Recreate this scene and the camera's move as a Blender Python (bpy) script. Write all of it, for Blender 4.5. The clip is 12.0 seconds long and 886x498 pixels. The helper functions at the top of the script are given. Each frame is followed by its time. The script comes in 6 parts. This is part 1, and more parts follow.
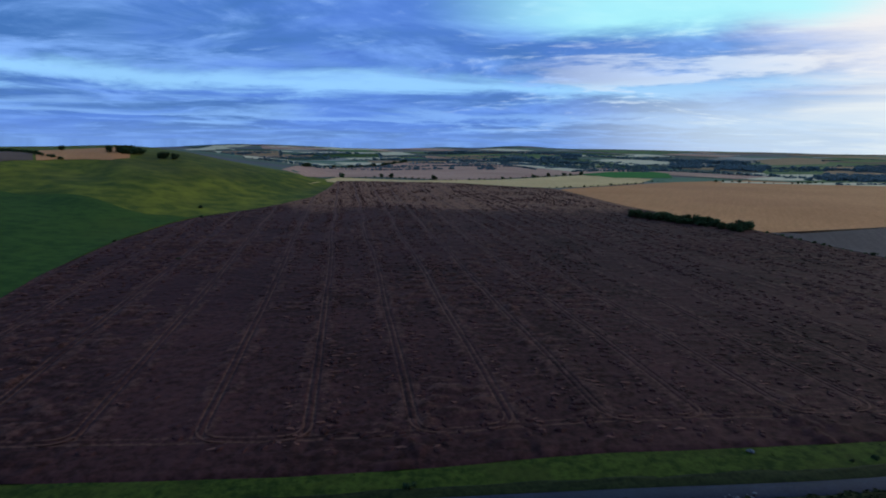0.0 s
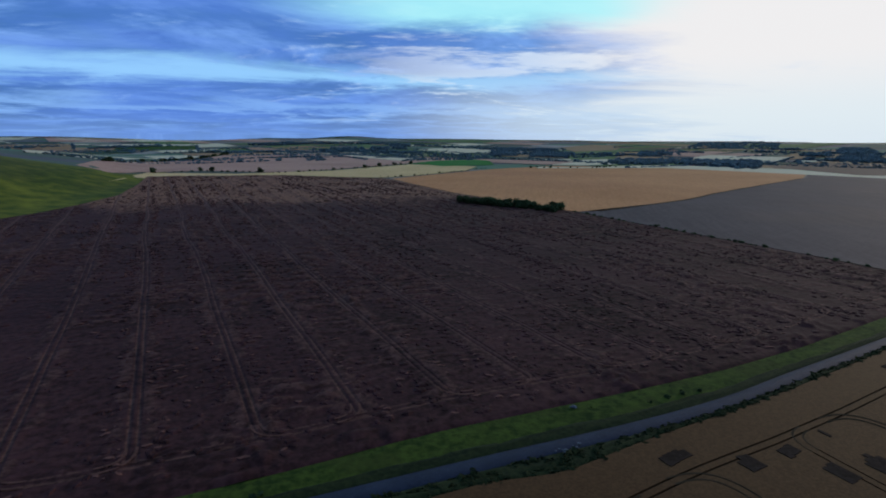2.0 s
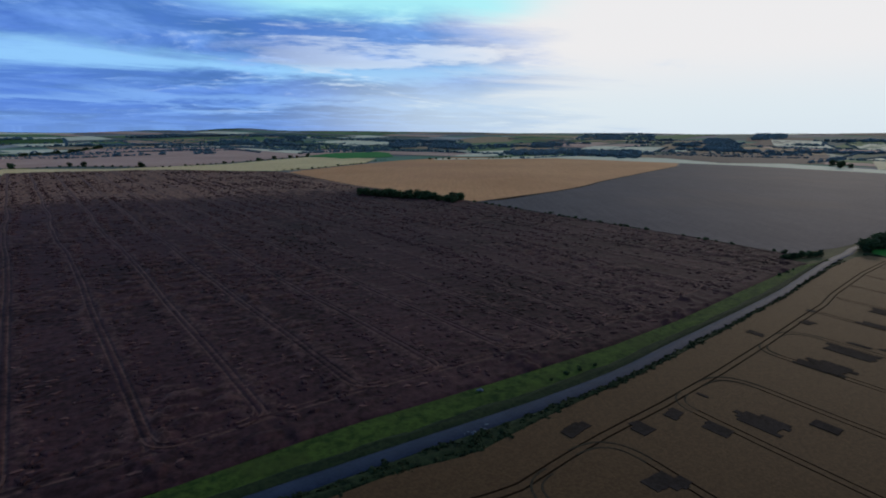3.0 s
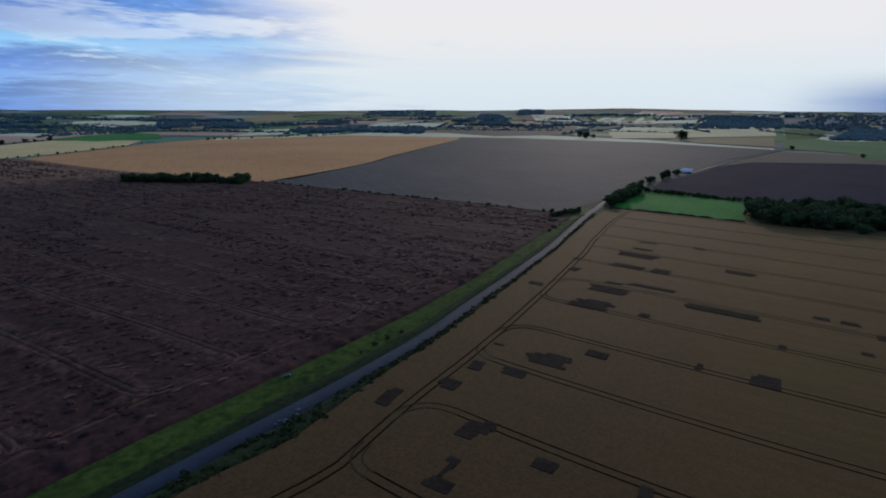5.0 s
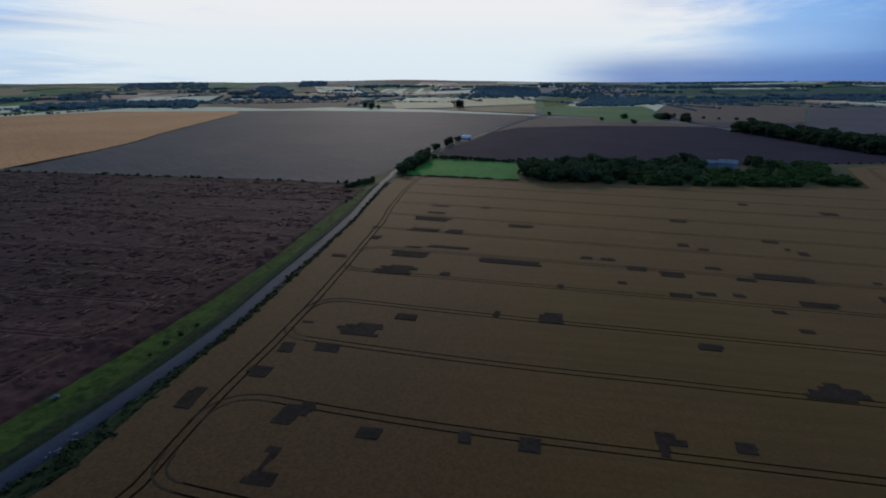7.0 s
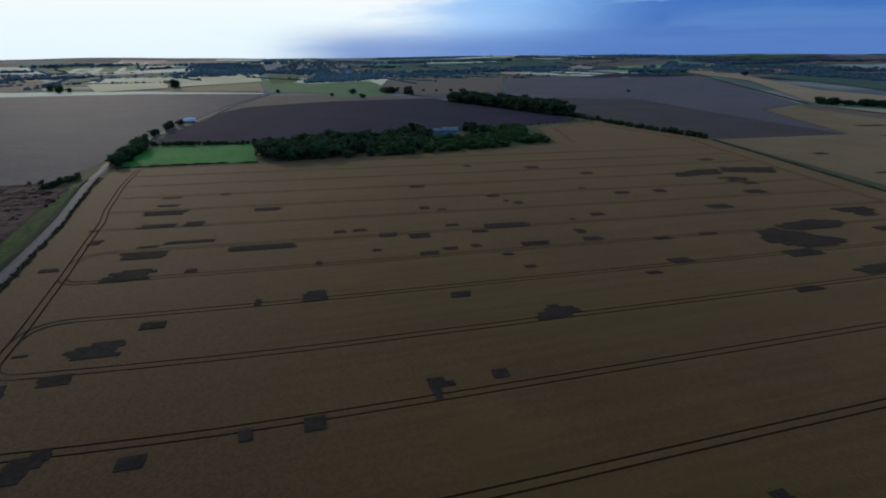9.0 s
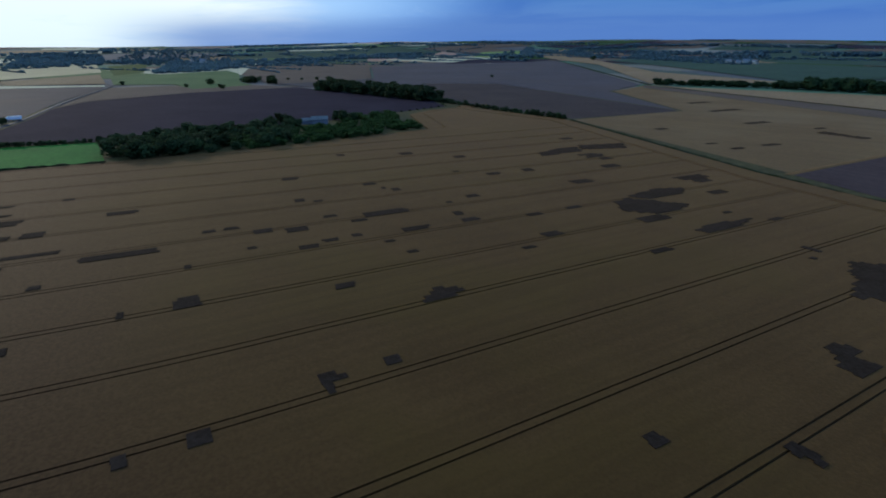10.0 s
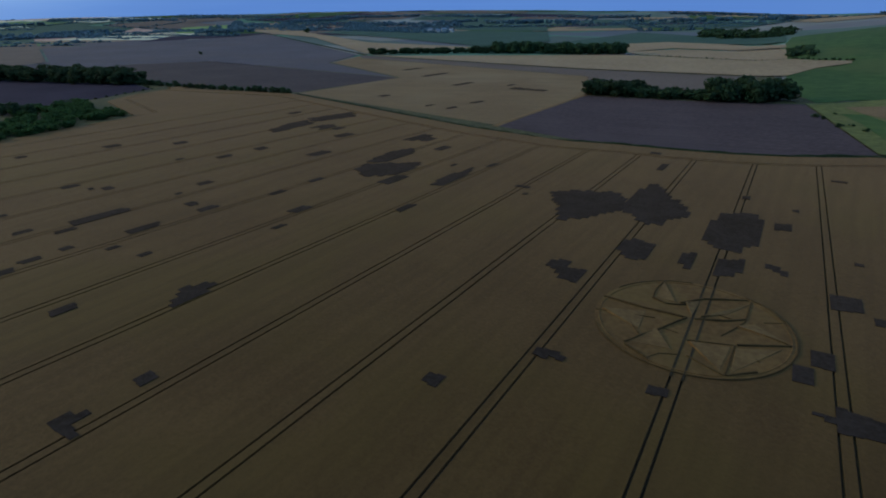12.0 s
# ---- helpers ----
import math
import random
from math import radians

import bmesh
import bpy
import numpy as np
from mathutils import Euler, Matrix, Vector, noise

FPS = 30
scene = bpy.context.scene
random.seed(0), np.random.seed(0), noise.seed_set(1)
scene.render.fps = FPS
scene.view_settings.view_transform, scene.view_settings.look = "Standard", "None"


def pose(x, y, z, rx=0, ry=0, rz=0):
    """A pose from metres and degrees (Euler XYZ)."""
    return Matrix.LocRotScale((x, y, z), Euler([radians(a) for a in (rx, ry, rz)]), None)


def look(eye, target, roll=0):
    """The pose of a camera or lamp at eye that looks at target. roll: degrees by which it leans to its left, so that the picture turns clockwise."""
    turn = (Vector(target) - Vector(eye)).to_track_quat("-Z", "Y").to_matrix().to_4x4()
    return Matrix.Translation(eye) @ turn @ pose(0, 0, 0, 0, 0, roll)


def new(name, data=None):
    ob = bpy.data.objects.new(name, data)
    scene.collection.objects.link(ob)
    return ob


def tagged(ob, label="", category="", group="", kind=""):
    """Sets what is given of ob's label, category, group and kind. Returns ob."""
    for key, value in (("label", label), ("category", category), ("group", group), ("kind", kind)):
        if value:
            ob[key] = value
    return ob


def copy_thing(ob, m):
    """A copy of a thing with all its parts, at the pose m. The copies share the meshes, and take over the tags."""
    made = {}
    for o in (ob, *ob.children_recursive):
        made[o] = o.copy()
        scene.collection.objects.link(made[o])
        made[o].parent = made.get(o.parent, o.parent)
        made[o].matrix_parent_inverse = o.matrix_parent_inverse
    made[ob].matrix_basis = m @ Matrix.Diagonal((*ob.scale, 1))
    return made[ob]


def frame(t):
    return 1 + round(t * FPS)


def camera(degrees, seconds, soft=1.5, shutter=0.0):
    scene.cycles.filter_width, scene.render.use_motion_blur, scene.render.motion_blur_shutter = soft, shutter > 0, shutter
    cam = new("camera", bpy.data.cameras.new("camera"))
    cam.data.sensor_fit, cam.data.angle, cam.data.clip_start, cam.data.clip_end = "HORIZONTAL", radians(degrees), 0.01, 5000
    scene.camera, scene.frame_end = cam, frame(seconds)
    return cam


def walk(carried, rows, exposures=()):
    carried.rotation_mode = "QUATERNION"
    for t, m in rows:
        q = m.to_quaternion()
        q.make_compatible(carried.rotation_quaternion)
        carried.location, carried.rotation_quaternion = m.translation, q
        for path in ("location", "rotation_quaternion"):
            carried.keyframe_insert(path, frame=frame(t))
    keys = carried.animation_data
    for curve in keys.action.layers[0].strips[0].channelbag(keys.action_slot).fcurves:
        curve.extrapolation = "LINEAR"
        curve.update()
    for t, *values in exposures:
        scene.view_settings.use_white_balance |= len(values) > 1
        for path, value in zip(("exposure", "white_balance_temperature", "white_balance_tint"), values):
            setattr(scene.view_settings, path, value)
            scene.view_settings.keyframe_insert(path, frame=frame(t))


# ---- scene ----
# Camera: a drone that hovers over the field edge, turns to its right and sinks a little.
cam = camera(77.07, 12.0, soft=1.9)
ROWS = [
    (0.0, 0.00, 0.00, 64.80, 0.00, -10.64, -0.91),
    (0.5, -0.03, 0.15, 64.82, -4.08, -10.81, -0.86),
    (1.0, -0.05, 0.27, 64.82, -8.07, -10.99, -0.76),
    (1.5, -0.06, 0.39, 64.78, -12.41, -11.14, -0.64),
    (2.0, -0.06, 0.46, 64.62, -17.08, -11.41, -0.50),
    (2.5, -0.04, 0.67, 64.30, -21.90, -11.70, -0.39),
    (3.0, 0.12, 1.12, 63.81, -27.30, -12.10, -0.47),
    (5.0, 1.84, 3.80, 61.48, -48.47, -14.16, -0.12),
    (5.5, 2.37, 4.38, 60.94, -53.63, -14.80, -0.07),
    (6.0, 2.88, 4.89, 60.51, -58.94, -15.48, 0.02),
    (6.5, 3.25, 5.33, 60.21, -64.25, -16.20, -0.00),
    (7.0, 3.35, 5.63, 60.02, -69.74, -16.86, 0.09),
    (9.0, 3.07, 6.48, 59.37, -96.13, -19.22, 0.59),
    (9.5, 3.28, 6.54, 59.16, -102.56, -19.89, 0.66),
    (10.0, 3.62, 6.55, 58.83, -109.06, -20.56, 0.86),
    (10.5, 3.94, 6.52, 58.47, -115.70, -21.28, 1.12),
    (11.0, 4.14, 6.48, 58.12, -122.43, -21.99, 1.34),
    (11.5, 4.39, 6.38, 57.69, -129.21, -22.75, 1.51),
    (12.0, 4.65, 6.30, 57.23, -135.98, -23.50, 1.55),
]
walk(cam, [(t, pose(x, y, z, 90 + pitch, 0, yaw) @ pose(0, 0, 0, 0, 0, -lean)) for t, x, y, z, yaw, pitch, lean in ROWS],
     [(0.0, -0.06, 6400, 13), (3.0, -0.14, 6380, 13), (6.0, -0.16, 6300, 13), (7.0, -0.13, 6300, 12.5), (9.0, 0.08, 6350, 10), (10.5, 0.18, 6080, 7), (12.0, 0.28, 6320, 6.5)])

# ---- light: low sun behind thin bright cloud, broken blue sky elsewhere ----
SUN_AZ, SUN_EL = 64.0, 15.0          # degrees clockwise from +y, degrees up
sun_dir = Vector((math.sin(radians(SUN_AZ)) * math.cos(radians(SUN_EL)), math.cos(radians(SUN_AZ)) * math.cos(radians(SUN_EL)), math.sin(radians(SUN_EL))))
sun_data = bpy.data.lights.new("sun", "SUN")
sun_data.energy, sun_data.angle, sun_data.color = 1.0, radians(4), (1.0, 0.86, 0.68)
sun = new("sun", sun_data)
sun.matrix_world = look(sun_dir * 100, (0, 0, 0))

world = bpy.data.worlds.new("sky")
scene.world = world
world.use_nodes = True
wn, wl = world.node_tree.nodes, world.node_tree.links
wn.clear()


def wnode(kind, **values):
    n = wn.new(kind)
    for k, v in values.items():
        n.inputs[k].default_value = v
    return n


def wmath(op, a, b=None, c=None, clamp=False):
    n = wn.new("ShaderNodeMath")
    n.operation, n.use_clamp = op, clamp
    for i, v in enumerate((a, b, c)):
        if v is None:
            continue
        if isinstance(v, (int, float)):
            n.inputs[i].default_value = v
        else:
            wl.new(v, n.inputs[i])
    return n.outputs[0]


def wramp(value, lo, hi):
    n = wn.new("ShaderNodeMapRange")
    n.interpolation_type = "SMOOTHSTEP"
    n.inputs[1].default_value, n.inputs[2].default_value = lo, hi
    wl.new(value, n.inputs[0])
    return n.outputs[0]


def wmix(fac, a, b):
    n = wn.new("ShaderNodeMix")
    n.data_type = "RGBA"
    for sock, v in ((n.inputs[0], fac), (n.inputs[6], a), (n.inputs[7], b)):
        if isinstance(v, tuple):
            sock.default_value = (*v, 1)
        elif isinstance(v, (int, float)):
            sock.default_value = v
        else:
            wl.new(v, sock)
    return n.outputs[2]


coord = wn.new("ShaderNodeTexCoord")
split = wn.new("ShaderNodeSeparateXYZ")
wl.new(coord.outputs["Generated"], split.inputs[0])
dx, dy, dz = split.outputs
nishita = wn.new("ShaderNodeTexSky")
nishita.sky_type, nishita.sun_disc = "NISHITA", False
nishita.sun_elevation, nishita.sun_rotation = radians(SUN_EL), radians(SUN_AZ)
nishita.air_density, nishita.dust_density, nishita.ozone_density = 1.0, 0.4, 2.0
clear_sky = wn.new("ShaderNodeVectorMath")
clear_sky.operation = "SCALE"
wl.new(nishita.outputs[0], clear_sky.inputs[0])
clear_sky.inputs[3].default_value = 0.085
# cloud sheet seen in perspective: the direction projected on a flat layer
flat = wmath("ADD", wmath("MAXIMUM", dz, 0.0), 0.07)
sheet = wn.new("ShaderNodeCombineXYZ")
wl.new(wmath("DIVIDE", dx, flat), sheet.inputs[0])
wl.new(wmath("DIVIDE", dy, flat), sheet.inputs[1])


def cloud_noise(scale, detail, sx, sy, turn, offset):
    m = wn.new("ShaderNodeMapping")
    m.inputs["Scale"].default_value, m.inputs["Rotation"].default_value = (sx, sy, 1), (0, 0, radians(turn))
    m.inputs["Location"].default_value = offset
    wl.new(sheet.outputs[0], m.inputs[0])
    n = wnode("ShaderNodeTexNoise", Scale=scale, Detail=detail, Roughness=0.62, Distortion=0.5)
    wl.new(m.outputs[0], n.inputs[0])
    return n.outputs[0]


away = wn.new("ShaderNodeVectorMath")
away.operation = "DOT_PRODUCT"
wl.new(coord.outputs["Generated"], away.inputs[0])
away.inputs[1].default_value = sun_dir
toward = away.outputs["Value"]
streaks = cloud_noise(0.42, 10.0, 0.80, 1.15, 10, (3.1, 1.7, 0))
banks = cloud_noise(0.26, 9.0, 0.95, 1.1, 6, (7.3, 2.2, 0))
wisps = cloud_noise(0.95, 10.0, 0.95, 1.05, 14, (1.3, 8.4, 0))
sunward = wramp(toward, 0.25, 0.92)
northern = wramp(dy, -0.42, 0.16)                                       # the cloud lies to the north; the south is plain deep blue
blue = wmix(0.88, clear_sky.outputs[0], (0.046, 0.180, 0.53))
mottle = wmath("MULTIPLY", wramp(wisps, 0.40, 0.68), northern)
sky = wmix(mottle, blue, (0.22, 0.45, 0.95))
sky = wmix(wmath("MULTIPLY", wramp(banks, 0.40, 0.60), wmath("SUBTRACT", 0.75, wmath("MULTIPLY", sunward, 0.5))), sky, wmix(northern, (0.030, 0.115, 0.44), (0.110, 0.262, 0.80)))
# a clear bright gap low over the horizon, and another high on the sunward side
warped = wmath("ADD", dz, wmath("ADD", wmath("MULTIPLY", wmath("SUBTRACT", streaks, 0.5), 0.11), wmath("MULTIPLY", wmath("SUBTRACT", wisps, 0.5), 0.035)))
gap_low = wmath("MULTIPLY", wramp(warped, 0.070, 0.095), wmath("SUBTRACT", 1.0, wramp(warped, 0.098, 0.128)))
sky = wmix(wmath("MULTIPLY", gap_low, wmath("MULTIPLY", northern, 0.80)), sky, (0.36, 0.74, 1.1))
gap_low2 = wmath("MULTIPLY", wramp(warped, 0.028, 0.040), wmath("SUBTRACT", 1.0, wramp(warped, 0.042, 0.060)))
sky = wmix(wmath("MULTIPLY", gap_low2, wmath("MULTIPLY", northern, 0.55)), sky, (0.30, 0.58, 1.05))
# sunlit rims and shaded bellies: how the cloud thins towards the sun
shifted = cloud_noise(0.42, 10.0, 0.80, 1.15, 10, (3.1 - 0.80 * 0.13, 1.7 - 1.15 * 0.06, 0))
shifted_fine = cloud_noise(0.95, 10.0, 0.95, 1.05, 14, (1.3 - 0.055, 8.4 - 0.03, 0))
relief = wmath("ADD", wmath("MULTIPLY", wmath("SUBTRACT", streaks, shifted), 5.0), wmath("MULTIPLY", wmath("SUBTRACT", wisps, shifted_fine), 3.0))
rim = wmath("MULTIPLY", wramp(relief, 0.12, 0.75), wmath("MULTIPLY", northern, wmath("SUBTRACT", 0.85, wmath("MULTIPLY", wramp(toward, 0.2, 0.75), -0.1))))
sky = wmix(wmath("MULTIPLY", rim, 0.6), sky, wmix(sunward, (0.30, 0.54, 0.98), (0.90, 1.04, 1.02)))
belly = wmath("MULTIPLY", wramp(wmath("MULTIPLY", relief, -1.0), 0.10, 0.8), northern)
sky = wmix(wmath("MULTIPLY", belly, 0.55), sky, (0.075, 0.185, 0.60))
white = wmath("MULTIPLY", wramp(streaks, 0.545, 0.62), wmath("MULTIPLY", northern, wramp(toward, 0.45, 0.85)))
sky = wmix(wmath("MULTIPLY", white, 0.85), sky, (0.90, 1.0, 1.06))
edge = wmath("ADD", toward, wmath("MULTIPLY", wmath("ADD", wmath("MULTIPLY", northern, 0.85), 0.15), wmath("ADD", wmath("MULTIPLY", wmath("SUBTRACT", banks, 0.5), 0.30), wmath("MULTIPLY", wmath("SUBTRACT", streaks, 0.5), 0.20))))
sky = wmix(wmath("MULTIPLY", wramp(edge, 0.60, 0.82), wmath("SUBTRACT", 0.85, wmath("MULTIPLY", wramp(dy, 0.2, 0.7), 0.6))), sky, (0.26, 0.50, 0.88))
glow = wramp(edge, 0.80, 0.915)
sky = wmix(glow, sky, (0.93, 0.93, 0.91))
gap_high = wmath("MULTIPLY", wramp(warped, 0.165, 0.21), wmath("MULTIPLY", wramp(toward, 0.40, 0.70), wmath("SUBTRACT", 1.0, wramp(toward, 0.84, 0.93))))
sky = wmix(wmath("MULTIPLY", gap_high, wmath("MULTIPLY", northern, 0.9)), sky, (0.44, 0.98, 1.02))
bank_high = wmath("MULTIPLY", wramp(wmath("ADD", dz, wmath("MULTIPLY", wmath("SUBTRACT", wisps, 0.5), 0.16)), 0.085, 0.135), wmath("MULTIPLY", wmath("SUBTRACT", 1.0, wramp(toward, 0.84, 0.94)), wmath("SUBTRACT", 1.0, wramp(dy, -0.02, 0.22))))
sky = wmix(wmath("MULTIPLY", bank_high, 0.9), sky, wmix(wramp(streaks, 0.42, 0.60), (0.14, 0.31, 0.70), (0.42, 0.62, 0.92)))
low = wmath("SUBTRACT", 1.0, wramp(dz, -0.01, 0.045))
sky = wmix(wmath("MULTIPLY", low, wmath("SUBTRACT", 0.62, wmath("MULTIPLY", glow, wmath("ADD", 0.12, wmath("MULTIPLY", wramp(dy, -0.1, 0.35), 0.35))))), sky, wmix(northern, (0.030, 0.095, 0.30), (0.20, 0.38, 0.80)))
veil = wmath("MULTIPLY", wmath("SUBTRACT", 1.0, wramp(dz, 0.03, 0.135)), wmath("MULTIPLY", northern, wramp(toward, 0.54, 0.82)))
sky = wmix(wmath("MULTIPLY", veil, 0.68), sky, (0.74, 0.89, 0.94))
far_side = wmath("MULTIPLY", wmath("SUBTRACT", 1.0, wramp(dz, 0.008, 0.06)), wmath("SUBTRACT", 1.0, wramp(dy, 0.02, 0.22)))
sky = wmix(wmath("MULTIPLY", far_side, 0.8), sky, (0.10, 0.21, 0.52))
backdrop = wn.new("ShaderNodeBackground")
wl.new(sky, backdrop.inputs[0])
backdrop.inputs[1].default_value = 1.0
wout = wn.new("ShaderNodeOutputWorld")
wl.new(backdrop.outputs[0], wout.inputs[0])


# ---- materials ----
def material(name, dark, light, grain=1.0, patch=0.03, rough=0.9, bump=0.3, rows=None, third=None, tint=0.0, gap=0.5, spec=0.06, leafy=0.0, fuzz=0.0, streak=None, states=()):
    """Two colours mixed by fine grain and by broad patches; states=((attribute, dark, light), ...): how the crop looks
    where it is thrown or trodden, or painted as sunlit or cloud-shaded; rows=(spacing, degrees, strength) adds drill
    lines; streak=(degrees, strength): long uneven streaks along the drilling; third: a colour for broad stains.
    """
    m = bpy.data.materials.new(name)
    m.use_nodes = True
    nt = m.node_tree
    n, l = nt.nodes, nt.links
    bsdf = n["Principled BSDF"]
    bsdf.inputs["Roughness"].default_value = rough
    bsdf.inputs["Specular IOR Level"].default_value = spec
    geo = n.new("ShaderNodeNewGeometry")

    def noise_at(scale, detail):
        t = n.new("ShaderNodeTexNoise")
        t.inputs["Scale"].default_value, t.inputs["Detail"].default_value, t.inputs["Roughness"].default_value = scale, detail, 0.62
        l.new(geo.outputs["Position"], t.inputs[0])
        return t.outputs[0]

    def mix(fac, a, b):
        x = n.new("ShaderNodeMix")
        x.data_type = "RGBA"
        for s, v in ((x.inputs[0], fac), (x.inputs[6], a), (x.inputs[7], b)):
            if isinstance(v, tuple):
                s.default_value = (*v, 1)
            elif isinstance(v, (int, float)):
                s.default_value = v
            else:
                l.new(v, s)
        return x.outputs[2]

    def calc(op, a, b):
        x = n.new("ShaderNodeMath")
        x.operation = op
        for i, v in enumerate((a, b)):
            if isinstance(v, (int, float)):
                x.inputs[i].default_value = v
            else:
                l.new(v, x.inputs[i])
        return x.outputs[0]

    def smooth(v, lo, hi):
        x = n.new("ShaderNodeMapRange")
        x.interpolation_type = "SMOOTHSTEP"
        x.inputs[1].default_value, x.inputs[2].default_value = lo, hi
        l.new(v, x.inputs[0])
        return x.outputs[0]

    fine, broad = noise_at(grain, 6.0), noise_at(patch, 4.0)
    both = calc("ADD", calc("MULTIPLY", fine, 0.6), calc("MULTIPLY", broad, 0.4))
    col = mix(smooth(both, gap - 0.16, gap + 0.16), dark, light)
    height = fine
    if third:
        col = mix(calc("MULTIPLY", smooth(noise_at(patch * 0.55, 3.0), 0.48, 0.66), 0.6), col, third)
    if streak:
        sm = n.new("ShaderNodeMapping")
        sm.vector_type = "TEXTURE"
        sm.inputs["Rotation"].default_value, sm.inputs["Scale"].default_value = (0, 0, radians(streak[0])), (2.2, 60.0, 1)
        l.new(geo.outputs["Position"], sm.inputs[0])
        sn = n.new("ShaderNodeTexNoise")
        sn.inputs["Scale"].default_value, sn.inputs["Detail"].default_value = 1.0, 5.0
        l.new(sm.outputs[0], sn.inputs[0])
        col = mix(calc("MULTIPLY", smooth(sn.outputs[0], 0.38, 0.66), streak[1]), col, tuple(q * 0.62 for q in dark))
        col = mix(calc("MULTIPLY", smooth(noise_at(0.035, 5.0), 0.50, 0.72), streak[1] * 0.7), col, tuple(q * 1.22 for q in light))
    if rows:
        mp = n.new("ShaderNodeMapping")
        mp.inputs["Rotation"].default_value = (0, 0, radians(rows[1]))
        l.new(geo.outputs["Position"], mp.inputs[0])
        w = n.new("ShaderNodeTexWave")
        w.bands_direction = "X"
        w.inputs["Scale"].default_value = 0.314 / rows[0]
        w.inputs["Distortion"].default_value, w.inputs["Detail"].default_value = 1.2, 3.0
        w.inputs["Detail Scale"].default_value = 0.4
        l.new(mp.outputs[0], w.inputs[0])
        col = mix(calc("MULTIPLY", w.outputs[1], rows[2]), col, tuple(c * 0.55 for c in dark))
        height = calc("ADD", fine, calc("MULTIPLY", w.outputs[1], -0.12))
    for attribute, dark2, light2 in states:
        at = n.new("ShaderNodeAttribute")
        at.attribute_name = attribute
        col = mix(smooth(calc("ADD", at.outputs["Fac"], calc("MULTIPLY", calc("SUBTRACT", noise_at(grain * 2.0, 4.0), 0.5), 0.9)), 0.25, 0.75), col, mix(smooth(fine, 0.36, 0.64), dark2, light2))
    if tint:
        info = n.new("ShaderNodeObjectInfo")
        hsv = n.new("ShaderNodeHueSaturation")
        l.new(calc("ADD", calc("MULTIPLY", info.outputs["Random"], tint), 1 - tint / 2), hsv.inputs["Value"])
        l.new(calc("ADD", calc("MULTIPLY", info.outputs["Random"], tint * 0.08), 0.5 - tint * 0.04), hsv.inputs["Hue"])
        l.new(col, hsv.inputs["Color"])
        col = hsv.outputs[0]
    l.new(col, bsdf.inputs["Base Color"])
    b = n.new("ShaderNodeBump")
    b.inputs["Strength"].default_value, b.inputs["Distance"].default_value = bump, 0.25
    l.new(height, b.inputs["Height"])
    l.new(b.outputs[0], bsdf.inputs["Normal"])
    if fuzz:                                     # a standing crop's ears and stems scatter light at low angles
        bsdf.inputs["Sheen Weight"].default_value, bsdf.inputs["Sheen Roughness"].default_value = fuzz, 0.45
        bsdf.inputs["Sheen Tint"].default_value = (0.70, 0.43, 0.18, 1)
    if leafy:                                    # thin leaves let part of the light through
        thin = n.new("ShaderNodeBsdfTranslucent")
        l.new(col, thin.inputs[0])
        ms = n.new("ShaderNodeMixShader")
        ms.inputs[0].default_value = leafy
        l.new(bsdf.outputs[0], ms.inputs[1])
        l.new(thin.outputs[0], ms.inputs[2])
        l.new(ms.outputs[0], n["Material Output"].inputs[0])
    return m


M = {}
# The state colours paint cloud shade on the wheat towards the lane.
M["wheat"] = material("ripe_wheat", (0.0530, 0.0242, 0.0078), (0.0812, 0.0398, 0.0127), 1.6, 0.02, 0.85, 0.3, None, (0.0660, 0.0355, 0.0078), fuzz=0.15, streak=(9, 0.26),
                      states=(("cloud_shade", (0.0440, 0.0188, 0.0078), (0.0680, 0.0312, 0.0122)),))
M["soil"] = material("rut_soil", (0.038, 0.024, 0.014), (0.066, 0.042, 0.026), 2.0, 0.1, 0.95, 0.4, spec=0.01)
# Darker copy of the rut soil, painting the shade of sunken tracks.
M["rut"] = material("shaded_rut_soil", (0.0250, 0.0172, 0.0102), (0.0450, 0.0312, 0.0182), 2.0, 0.1, 0.95, 0.4, spec=0.01)
M["margin"] = material("dry_field_margin", (0.045, 0.036, 0.014), (0.085, 0.066, 0.026), 0.4, 0.04, 0.9, 0.5)
# The second state colour paints sunlight on the field's far end.
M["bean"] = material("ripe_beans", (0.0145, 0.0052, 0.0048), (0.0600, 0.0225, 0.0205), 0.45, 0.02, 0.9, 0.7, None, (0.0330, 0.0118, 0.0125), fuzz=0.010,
                     states=(("thrown", (0.0300, 0.0122, 0.0100), (0.0800, 0.0335, 0.0265)), ("sun_lit", (0.0900, 0.0385, 0.0235), (0.2200, 0.1020, 0.0610)), ("trodden", (0.0560, 0.0240, 0.0175), (0.0980, 0.0430, 0.0310))))
M["trodden"] = material("trodden_haulm", (0.0600, 0.0245, 0.0180), (0.1050, 0.0450, 0.0320), 0.9, 0.05, 0.9, 0.5, fuzz=0.02)
# Pale crests; on the far ridges this colour also carries the sunlight.
M["bean_crest"] = material("pale_sunlit_bean_tops", (0.064, 0.0250, 0.0190), (0.135, 0.0570, 0.0420), 0.6, 0.03, 0.9, 0.5, fuzz=0.02)
M["rough"] = material("rough_olive_grass", (0.066, 0.062, 0.015), (0.132, 0.116, 0.030), 0.25, 0.03, 0.9, 0.6, None, (0.120, 0.084, 0.028))
M["slope"] = material("dull_slope_grass", (0.026, 0.046, 0.009), (0.056, 0.082, 0.016), 0.10, 0.012, 0.9, 0.5, None, (0.074, 0.078, 0.018))
M["dull"] = material("dull_far_grass", (0.028, 0.046, 0.028), (0.052, 0.076, 0.044), 0.1, 0.008, 0.9, 0.3)
